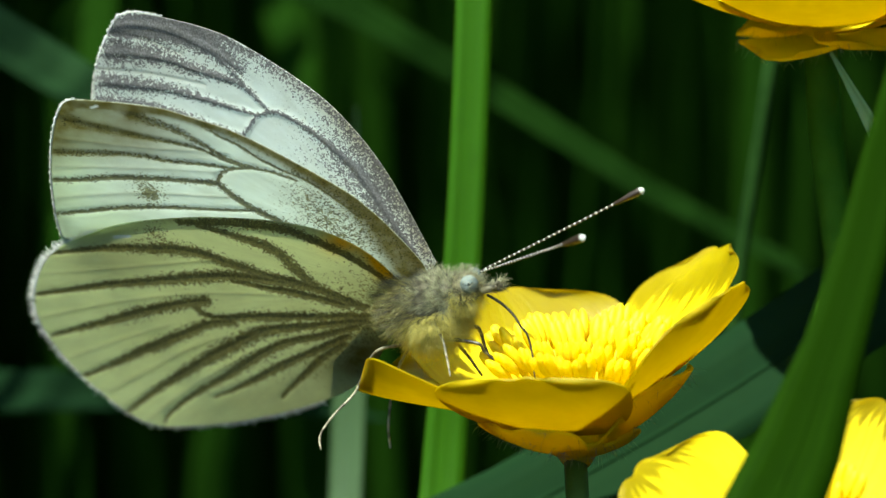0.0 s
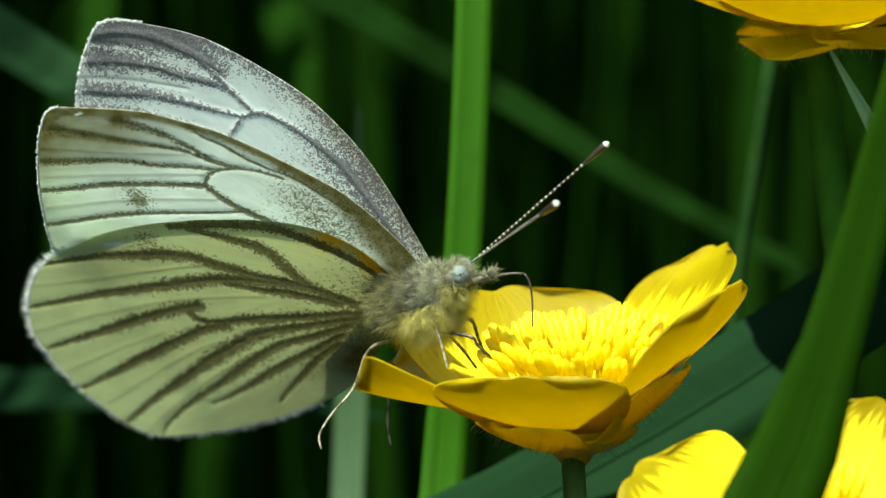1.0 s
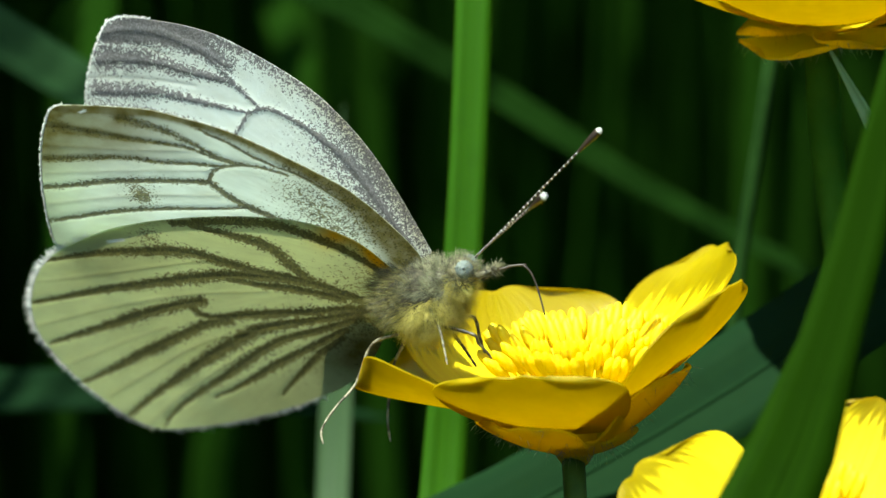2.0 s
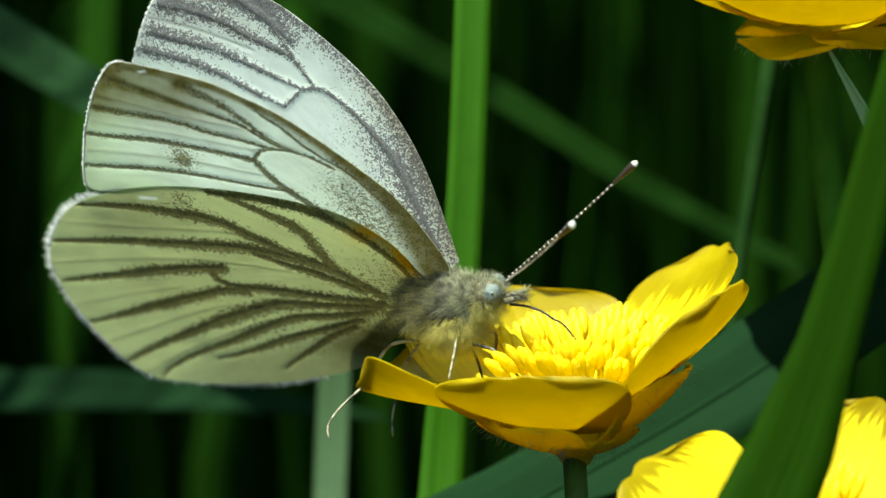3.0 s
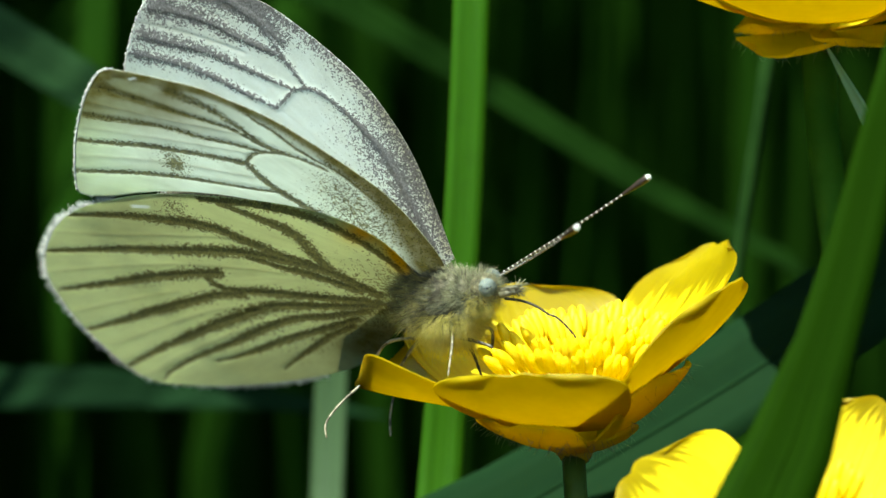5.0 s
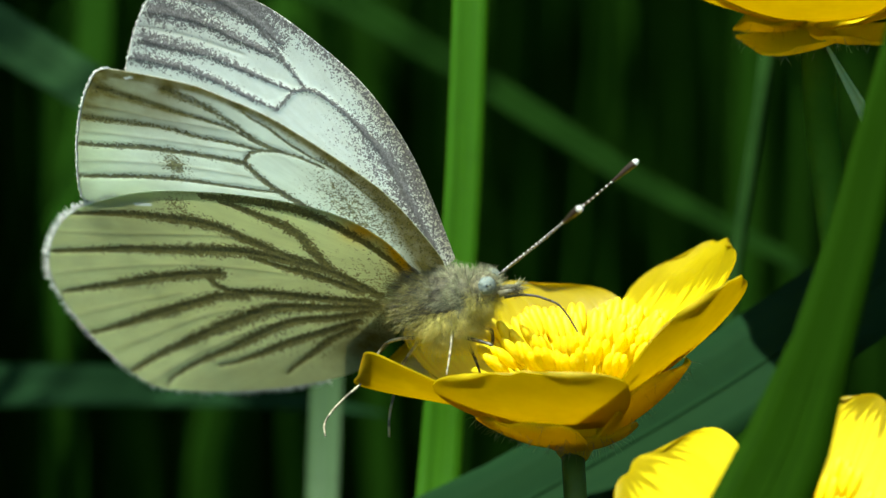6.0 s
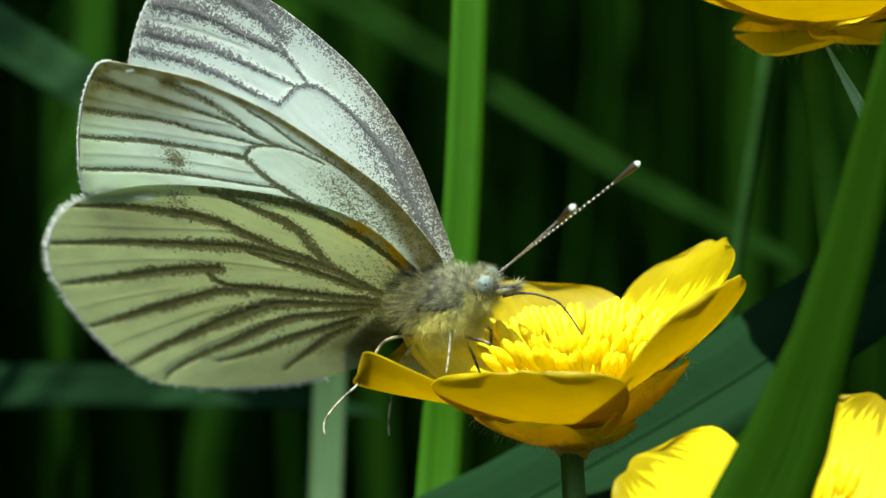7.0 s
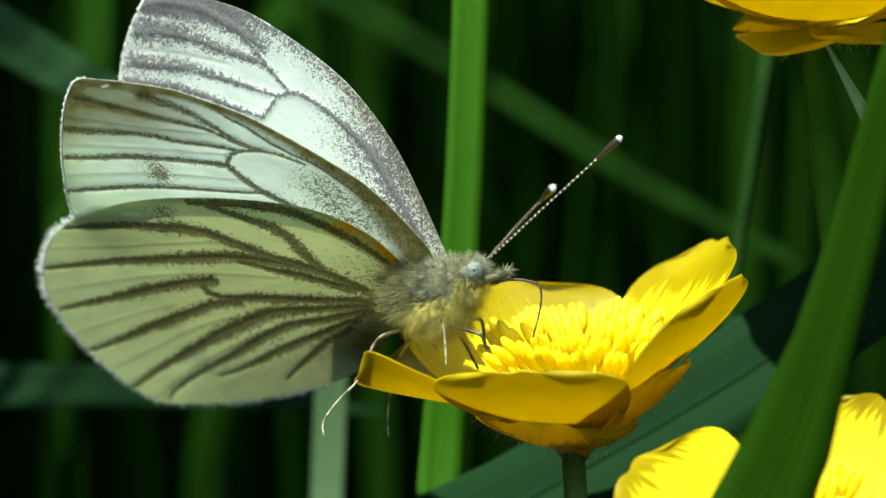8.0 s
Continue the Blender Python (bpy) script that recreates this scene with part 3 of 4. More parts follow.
FORE_VEINS = [
    vein((0.06, 0.07, 0.10), (-1.2, 5.4), (-2.4, 8.4), (-3.7, 10.1), (-4.5, 11.2), (-5.2, 12.6), (-5.8, 13.4), (-6.4, 14.5)),
    vein((0.08, 0.12, 0.34), (-3.4, 9.2), (-4.4, 10.1), (-5.5, 10.8), (-6.4, 11.8), (-7.3, 13.3), (-8.1, 14.5), (-9.1, 15.4), (-9.9, 16.2)),
    vein((0.09, 0.14, 0.32), (-5.5, 10.7), (-6.5, 11.6), (-7.6, 12.9), (-9, 13.8), (-10.1, 14.4), (-11.2, 15.1), (-13.1, 16.3), (-14.4, 17.2)),
    vein((0.09, 0.15, 0.20), (-6.5, 10.9), (-8.3, 11.8), (-9.8, 12.4), (-11.2, 13.2), (-12.8, 13.8), (-14.4, 14.3), (-16.1, 14.8)),
    vein((0.08, 0.09, 0.09), (-5.5, 10.7), (-6.5, 10.9), (-7.2, 10.8), (-7.8, 10.3), (-8, 10)),
    vein((0.16, 0.16, 0.14), (-8, 10), (-9.4, 10.6), (-10.7, 11.1), (-12.2, 11.6), (-13.9, 12.1), (-15.7, 12.4), (-17.5, 12.8)),
    vein((0.17, 0.20, 0.18), (-8, 10), (-7.7, 9), (-7.4, 8.2), (-6.8, 7.3), (-6, 6.2), (-5.1, 5), (-3.6, 2.5), (-2.2, -0.4)),
    vein((0.07, 0.11, 0.11), (-7.1, 7.5), (-9.4, 8.2), (-10.9, 8.7), (-12.6, 9.2), (-14.7, 9.7), (-16.8, 10), (-19, 10.3))]
FORE_FOLDS = [
    vein((0.05,), (-15.4, 15.8), (-10.9, 13.8), (-6.2, 12.1)),
    vein((0.05,), (-16.8, 13.8), (-11.8, 12.3), (-7.7, 10.9)),
    vein((0.05,), (-18.2, 11.5), (-13, 10.5), (-8.2, 8.9))]
HIND_EDGE = [(-0.3, 0.6), (-0.5, 1.7), (-1.25, 4.1), (-3, 6.2), (-5.3, 7.5), (-7.8, 8.4), (-10.1, 9), (-12.6, 9.4), (-15, 9.5), (-17.6, 9.15), (-19.3, 8.7), (-20.9, 7.8), (-22.4, 6.4), (-23.7, 4.6), (-24.4, 2.7), (-24.6, 0.1), (-24.4, -2.1), (-24, -4), (-23.5, -5.6), (-22.3, -7.1), (-19.7, -7.7), (-17, -7.95), (-13.6, -7.85), (-11, -7.5), (-8.7, -7), (-6.5, -5.9), (-3.5, -3.3), (-1.2, -1)]
HIND_VEINS = [
    vein((0.10, 0.26, 0.30, 0.20), (-1.1, 0.9), (-1.5, 2.3), (-2.4, 4), (-3.5, 5.3), (-4.7, 6.6), (-6.4, 7.5), (-8.3, 8.2), (-10.7, 8.8)),
    vein((0.30, 0.34, 0.16), (-5.6, 1.7), (-6, 3.5), (-6.2, 4.8), (-6.8, 5.8), (-7.7, 6.6), (-8.6, 7.4), (-9.8, 8.3)),
    vein((0.30, 0.36, 0.09), (-6.1, 2.2), (-8.1, 3.5), (-9.2, 4.5), (-10, 5.2), (-10.8, 6), (-12, 6.7), (-13.6, 7.2), (-16, 7.9), (-17.8, 8.2), (-20.2, 8.5)),
    vein((0.26, 0.40, 0.10), (-3.6, -0.5), (-4.7, 0.7), (-5.6, 1.7), (-7.4, 2.7), (-8.9, 3.4), (-10.5, 4), (-12.3, 4.3), (-14.1, 4.6), (-15.9, 4.8), (-17.8, 5.1), (-20.5, 5.3), (-23, 5.5)),
    vein((0.24, 0.30, 0.14), (-4.7, 0), (-6, 1), (-7.3, 1.8), (-8.5, 2.4), (-9.5, 3.1), (-10.3, 3.5)),
    vein((0.22, 0.34, 0.20), (-3.8, -1.2), (-6.9, -0.5), (-9, -0), (-10.7, 0.4), (-12.5, 0.7), (-13.4, 1.1), (-13.8, 1.9), (-13.6, 2.3)),
    vein((0.34, 0.34, 0.09), (-13, 2.4), (-14.2, 2.5), (-16.2, 2.5), (-18.3, 2.4), (-20.5, 2.2), (-24.2, 2)),
    vein((0.30, 0.34, 0.08), (-12.3, 0.3), (-13.8, 0.5), (-15.7, 0.1), (-18, -0.4), (-19.4, -0.7), (-21.9, -1.3), (-24.3, -1.8)),
    vein((0.22, 0.42, 0.09), (-4.2, -1.5), (-7.3, -1.2), (-9.9, -0.9), (-11.5, -1), (-13.9, -1.7), (-16, -2.4), (-19.2, -3.6), (-21.4, -4.5), (-23.5, -5.5)),
    vein((0.18, 0.30, 0.05), (-5, -1.9), (-8.2, -2.1), (-10.3, -2.2), (-12.8, -3), (-15.3, -4), (-17.9, -4.9), (-20.6, -6.1), (-21.7, -7)),
    vein((0.16, 0.26, 0.06), (-5.9, -2.5), (-8.5, -3.2), (-11.2, -3.9), (-13.7, -4.7), (-15.5, -5.2), (-17.1, -5.5)),
    vein((0.15, 0.20, 0.04), (-6.5, -3.1), (-8.5, -3.9), (-9.8, -4.7), (-11.9, -5.9), (-12.9, -6.6))]
HIND_FOLDS = [
    vein((0.05,), (-22.1, 7.1), (-18.5, 6.5), (-14.8, 6), (-10.4, 5.4)),
    vein((0.05,), (-24, 3.6), (-18.7, 3.6), (-13.8, 3.2), (-8.6, 1.9)),
    vein((0.05,), (-24.6, -0.2), (-20.7, 0.5), (-16.4, 1)),
    vein((0.05,), (-23.5, -3.5), (-19.6, -2.2), (-14.2, -0.8), (-9.8, -1.4)),
    vein((0.05,), (-22.7, -6.6), (-18.5, -4.5), (-12.3, -2.2))]
FAR_FORE_EDGE = [(0.2, -0), (0.3, 0.7), (-0.5, 5.9), (-1.7, 9.3), (-3.3, 11.9), (-6.4, 15.2), (-8.7, 16.8), (-11.8, 18.2), (-13, 18.4), (-13.8, 18.1), (-15.9, 16), (-17.7, 13), (-17.8, 11.7), (-16, 9.2), (-11.7, 5.4), (-5.6, 1.5), (-1, -0.2)]
FAR_FORE_VEINS = [
    vein((0.10, 0.14, 0.10), (-0.7, 0.8), (-1.4, 3.3), (-2, 5.6), (-2.5, 6.9), (-3.2, 8), (-3.9, 9), (-4.7, 9.9), (-5.5, 10.6), (-6.2, 10.9), (-7.1, 10.9)),
    vein((0.08, 0.16, 0.42), (-6.2, 10.9), (-6.7, 11.8), (-7.2, 12.8), (-7.8, 14.2), (-8.2, 15), (-9.2, 15.9), (-10.4, 17)),
    vein((0.07, 0.34, 0.62), (-6.4, 11.2), (-7.3, 12.8), (-8.2, 13.4), (-10, 14.4), (-11.2, 15.2), (-12.9, 15.9), (-15.1, 16.5)),
    vein((0.06, 0.26, 0.52), (-7.3, 11), (-8.8, 11.8), (-10.4, 12.7), (-12, 13.5), (-13.7, 14.1), (-16.2, 14.9)),
    vein((0.40, 0.60, 0.70), (-7.2, 13.9), (-8.2, 15.1), (-9.6, 16.3), (-11.1, 17.2), (-12.5, 17.7), (-13.9, 17.9)),
    vein((0.09, 0.08, 0.08), (-7.1, 10.9), (-7.8, 10.4), (-8.5, 9.9)),
    vein((0.08, 0.22, 0.40), (-8.5, 9.9), (-10.1, 10.8), (-11.9, 11.9), (-14.2, 13), (-17.2, 13.9))]
FAR_FORE_FOLDS = [
    vein((0.05,), (-14.3, 17.5), (-12.5, 16.8), (-10.4, 15.4)),
    vein((0.05,), (-16.1, 15.6), (-13, 14.7), (-9.7, 13.3))]

AXIS = Vector((0.8558, -0.4463, 0.2616))


def wing_frame(hinge, out):
    """The wing's space: x along the body, y out to the tip, z towards the viewer's side."""
    out = Vector(out)
    return basis(AXIS, out, AXIS.cross(out), Vector(hinge) * MM)


WING_POSES = {
    "near_fore": wing_frame((0.40, 0.07, 2.26), (-0.4676, -0.4510, 0.7602)),
    "near_hind": wing_frame((-0.21, 0.93, 1.16), (-0.4676, -0.4510, 0.7602)),
    "far_fore": wing_frame((0.74, 0.99, 2.73), (-0.3451, -0.1158, 0.9314)),
    "far_hind": wing_frame((0.65, 3.21, 2.25), (-0.3451, -0.1158, 0.9314)),
}


def vein_field(p, veins):
    """How near each point lies to a vein, in half widths; and the plain distance."""
    scaled, plain = np.full(len(p), 99.0), np.full(len(p), 99.0)
    for widths, points in veins:
        c = smooth_curve(points, 7 * len(points))
        w = np.interp(np.linspace(0, 1, len(c)), np.linspace(0, 1, len(widths)), widths)
        for a, b, wa, wb in zip(c[:-1], c[1:], w[:-1], w[1:]):
            ab = b - a
            s = np.clip(((p - a) @ ab) / (ab @ ab + 1e-9), 0, 1)
            d = np.linalg.norm(p - (a + s[:, None] * ab), axis=1)
            scaled = np.minimum(scaled, d / (wa + (wb - wa) * s))
            plain = np.minimum(plain, d)
    return scaled, plain


def blob(p, x, y, rx, ry):
    return np.exp(-(((p[:, 0] - x) / rx) ** 2 + ((p[:, 1] - y) / ry) ** 2))


def edge_distance(p, edge, lo, hi):
    """Distance to a stretch of the edge, from lo to hi of its length."""
    e = edge[int(lo * len(edge)):int(hi * len(edge))]
    return np.min(np.linalg.norm(p[:, None, :] - e[None, ::3, :], axis=2), axis=1)


def paint(kind, side, p, edge, veins):
    """The fields of the wing's scales: dust, wash, olive, painted glints, gold. On the hindwing, olive and dust also
    carry shade.
    """
    scaled, plain = vein_field(p, veins)
    dust = kind["ink"] * np.exp(-(scaled / kind["spread"]) ** kind["sharp"]) + kind["halo"] * np.exp(-(scaled / 2.6) ** 2)
    wash, olive, bare, gold = (np.zeros(len(p)) for _ in range(4))
    costa = edge_distance(p, edge, *kind["costa"])
    margin = edge_distance(p, edge, *kind["termen"])
    base = np.linalg.norm(p, axis=1)
    if kind["name"] == "hind":
        wash += 1.0
        # Root dust, and a blot for the forewing's spot showing through
        dust += 0.30 * np.exp(-(base / 3.2) ** 2) + 0.45 * blob(p, -12.8, 8.2, 0.8, 1.0) + 0.16 * blob(p, -3.5, 0.2, 2.6, 2.4)
        # Dust and olive near the lower root paint in the abdomen's shadow
        dust += 0.10 * blob(p, -9.0, -4.0, 5.0, 2.5) + 0.30 * blob(p, -4.5, -3.2, 2.2, 2.2)
        olive += 0.80 * blob(p, -5.5, -4.5, 3.2, 2.4)
        # Olive edge; both blobs paint the shade of the forewing lying behind
        olive += 0.55 * np.exp(-(costa / 0.35) ** 2) * np.clip((p[:, 0] + 14) / 2, 0, 1) + 0.34 * blob(p, -16.4, 8.2, 2.6, 1.3) + 0.26 * blob(p, -16.8, 6.4, 3.4, 0.9)
        # The lower part is tinted olive for the abdomen's shadow
        olive += 0.36 * np.clip((-p[:, 1] - 3.2 - 0.16 * (-p[:, 0] - 8)) / 1.6, 0, 1) * np.clip((p[:, 0] + 21) / 6, 0, 1)
        olive += 0.30 * np.exp(-(base / 4.0) ** 2)
        gold += 1.2 * blob(p, -0.8, 2.6, 0.75, 1.7) + 0.9 * blob(p, -2.2, 4.9, 1.1, 0.9)
        # A highlight near the upper edge, painted as a whitish streak
        bare += 1.0 * ((np.abs(p[:, 0] + 14.9 - 0.3 * (p[:, 1] - 8.6)) < 0.60) & (np.abs(p[:, 1] - 8.6 + 0.16 * (p[:, 0] + 14.9)) < 0.14))
    elif side == "under":
        wash += np.clip(np.exp(-(margin / 3.0) ** 2) * 0.8, 0, 1)
        tip = np.clip((p[:, 1] - 0.30 * (-p[:, 0]) - 8.0) / 3.0, 0, 1) * np.clip((-p[:, 0] - 6.0) / 4.5, 0, 1)
        smear = np.exp(-(scaled / 1.5) ** 2)
        olive += tip * (0.74 + 0.50 * smear) + 0.25 * np.exp(-(margin / 0.9) ** 2)
        rib = np.exp(-(costa / (0.58 + 1.6 * np.exp(-(base / 6.5) ** 2))) ** 4)
        olive += 1.1 * rib * (1 - 0.4 * tip)
        dust *= (1 - 0.8 * rib) * (1 - 0.62 * tip)
        dust += 0.30 * rib * np.clip((16 - p[:, 1]) / 4, 0, 1)
        dust += 0.85 * blob(p, -12.5, 10.4, 0.52, 0.72) + 0.22 * blob(p, -12.5, 10.3, 1.0, 0.9)
        dust += 0.50 * blob(p, -3.0, 4.4, 1.8, 2.4) + 0.30 * blob(p, -3.4, 7.2, 1.6, 2.0)
        olive += 0.35 * np.exp(-(base / 2.4) ** 2)
        # A tiny highlight by the tip, painted whitish
        bare += 1.0 * ((np.abs(p[:, 0] + 11.75) < 0.24) & (np.abs(p[:, 1] - 17.4 - 0.1 * (p[:, 0] + 11.75)) < 0.09))
    else:
        apex = np.clip((p[:, 1] - 0.25 * (-p[:, 0]) - 12.4) / 1.8, 0, 1)
        strip = np.exp(-(np.minimum(costa, 9) / 0.85) ** 2)
        dust += 0.62 * strip + 0.40 * apex * np.exp(-(margin / 3.0) ** 2) + 0.12 * apex
        dust += 0.24 * np.exp(-((costa - 1.5) / 0.9) ** 2) * np.clip((10.5 - p[:, 1]) / 4.0, 0, 1)
        dust += 0.50 * blob(p, -1.9, 4.3, 1.3, 2.8) + 0.34 * blob(p, -3.2, 6.9, 1.4, 2.0) + 0.10 * blob(p, -4.8, 8.8, 1.5, 2.0)
        dust *= 1 - 0.5 * np.exp(-(margin / 0.35) ** 2)
        wash += 0.85 * np.exp(-(costa / 0.75) ** 2) * np.clip((13 - p[:, 1]) / 4, 0, 1)
    return tuple(np.clip(v, 0, top) for v, top in ((dust, 1.1), (wash, 1), (olive, 1), (bare, 1), (gold, 1)))


def wing(name, kind, edge_points, veins, folds, where, parent, sides, label, fine=1.0):
    """A wing of two scaled skins on one membrane, with a ragged fringe. sides: the look of the skin towards the viewer, then of the other."""
    n_out, n_in = int(420 * fine), int(150 * fine)
    edge = smooth_curve(edge_points, n_out, True)
    root = np.array([-0.2, 0.25])
    hub = np.array(kind.get("hub", (-0.2, 0.25)))
    reach = (np.arange(n_in + 1) / n_in) ** 0.85
    flat = hub + reach[:, None, None] * (edge[None] - hub)
    p = flat.reshape(-1, 2)
    _, plain = vein_field(p, veins)
    rr = np.linalg.norm(p - root, axis=1) / 24.0
    aa = np.clip((1.9 - np.arctan2(p[:, 1] - root[1], root[0] - p[:, 0])) / 3.2, 0, 1)
    camber = 0.55 * np.sin(np.pi * rr * 0.9) * np.sin(np.pi * aa) + (0.10 * np.sin(aa * 46 + 2 * rr) * rr ** 2 + 0.07 * np.sin(aa * 95 + 1) * rr ** 3) * np.sin(np.pi * aa) ** 2
    z = -camber * kind["bow"] + 0.05 * np.exp(-(plain / 0.22) ** 2)
    crease = np.exp(-(vein_field(p, folds)[1] / 0.13) ** 2)
    z -= 0.025 * crease
    n = len(p)
    verts = np.concatenate([np.column_stack([p, z + 0.03]), np.column_stack([p, z - 0.03])]) * MM
    i, j = np.meshgrid(np.arange(n_in), np.arange(n_out), indexing="ij")
    a, b = i * n_out + j, i * n_out + (j + 1) % n_out
    quads = np.stack([a, a + n_out, b + n_out, b], -1).reshape(-1, 4)
    last = np.arange(n_out) + n_in * n_out
    verts = np.concatenate([verts, verts[last], verts[last + n]])
    own = 2 * n + np.arange(n_out)
    rim = np.stack([own, own + n_out, np.roll(own, -1) + n_out, np.roll(own, -1)], -1)
    faces = np.concatenate([quads, quads[:, ::-1] + n, rim])
    slots = np.concatenate([np.zeros(len(quads)), np.ones(len(quads)), np.zeros(len(rim))])
    looks = {"under": WING_UNDER, "upper": WING_UPPER}
    ob = mesh_object(name, verts.tolist(), faces.tolist(), [looks[s] for s in sides], parent, label, None, slots)
    fields = [list(paint(kind, s, p, edge, veins)) for s in sides]
    fields[1][0] = fields[1][0] * 0.45   # the far skin's dust is thinned, so light through both is not darkened twice
    for k, key in enumerate(("dust", "wash", "olive", "bare", "gold")):
        ob.data.attributes.new(key, "FLOAT", "POINT").data.foreach_set("value", np.concatenate([fields[0][k], fields[1][k], fields[0][k][last], fields[1][k][last]]).astype(np.float32))
    for key, values in (("ray", aa), ("reach", rr), ("crease", crease)):
        ob.data.attributes.new(key, "FLOAT", "POINT").data.foreach_set("value", np.concatenate([values, values, values[last], values[last]]).astype(np.float32))
    ob.matrix_basis = where
    # the fringe along the outer margin
    rng = np.random.default_rng(len(name))
    roots, ways, lengths = [], [], []
    lo, hi = kind["fringe"]
    zz = z[-n_out:]
    for _ in range(int(kind["tufts"] * fine)):
        s = rng.uniform(lo, hi) * n_out
        q = int(s) % n_out
        tangent = edge[(q + 1) % n_out] - edge[q - 1]
        normal = np.array([tangent[1], -tangent[0]])
        normal /= np.linalg.norm(normal) + 1e-9
        if normal @ (edge[q] - np.array([-8.0, 5.0])) < 0:
            normal = -normal
        spot = edge[q] + (edge[(q + 1) % n_out] - edge[q]) * (s % 1)
        clump = 0.75 + 0.25 * math.sin(s * 1.7) * math.sin(s * 0.37)
        roots.append(Vector((*spot, zz[q])) * MM)
        ways.append(Vector((*normal, 0)) + Vector(rng.normal(0, 0.22, 3)))
        lengths.append(rng.uniform(0.2, 0.62) * clump * kind["shag"] * MM)
    v, f = hair_data(roots, ways, lengths, 0.012 * MM, 0.0)
    mesh_object("wing_fringe", v, f, HAIR_WHITE, ob, "white ragged fringe of scales")
    return ob


FORE = {"name": "fore", "hub": (-7.0, 9.0), "costa": (0.02, 0.42), "termen": (0.42, 0.66), "fringe": (0.40, 0.68), "bow": 0.1, "shag": 0.45, "tufts": 2600, "ink": 0.95, "spread": 1.35, "sharp": 2.6, "halo": 0.12}
HIND = {"name": "hind", "hub": (-9.0, 1.0), "costa": (0.02, 0.32), "termen": (0.32, 0.72), "fringe": (0.30, 0.80), "bow": 0.1, "shag": 1.3, "tufts": 1500, "ink": 0.98, "spread": 1.4, "sharp": 2.8, "halo": 0.10}
FAR = dict(FORE, ink=0.76, spread=1.25, sharp=2.2, halo=0.14)


def furry(name, parent, center, radii, axes, count, length, material, label, seed, sweep=(-0.5, 0.3, -0.2), thick=0.008, keep=None):
    """Hairs all over an ellipsoid, swept back."""
    rng = np.random.default_rng(seed)
    roots, ways, lengths = [], [], []
    while len(roots) < count:
        d = Vector(rng.normal(0, 1, 3)).normalized()
        if keep and not keep(d):
            continue
        p = Vector(center) + axes[0] * (d.x * radii[0]) + axes[1] * (d.y * radii[1]) + axes[2] * (d.z * radii[2])
        out = (axes[0] * d.x + axes[1] * d.y + axes[2] * d.z)
        roots.append(p * MM)
        ways.append(out + Vector(sweep) * 1.3 + Vector(rng.normal(0, 0.32, 3)))
        clump = noise.noise_vector(p * 2.2)
        ways[-1] += clump * 0.9
        lengths.append(length * rng.uniform(0.5, 1.2) * (1.0 + 0.5 * clump.x) * MM)
    v, f = hair_data(roots, ways, lengths, thick * MM, 0.12)
    return mesh_object(name, v, f, material, parent, label)


LEGS = {}


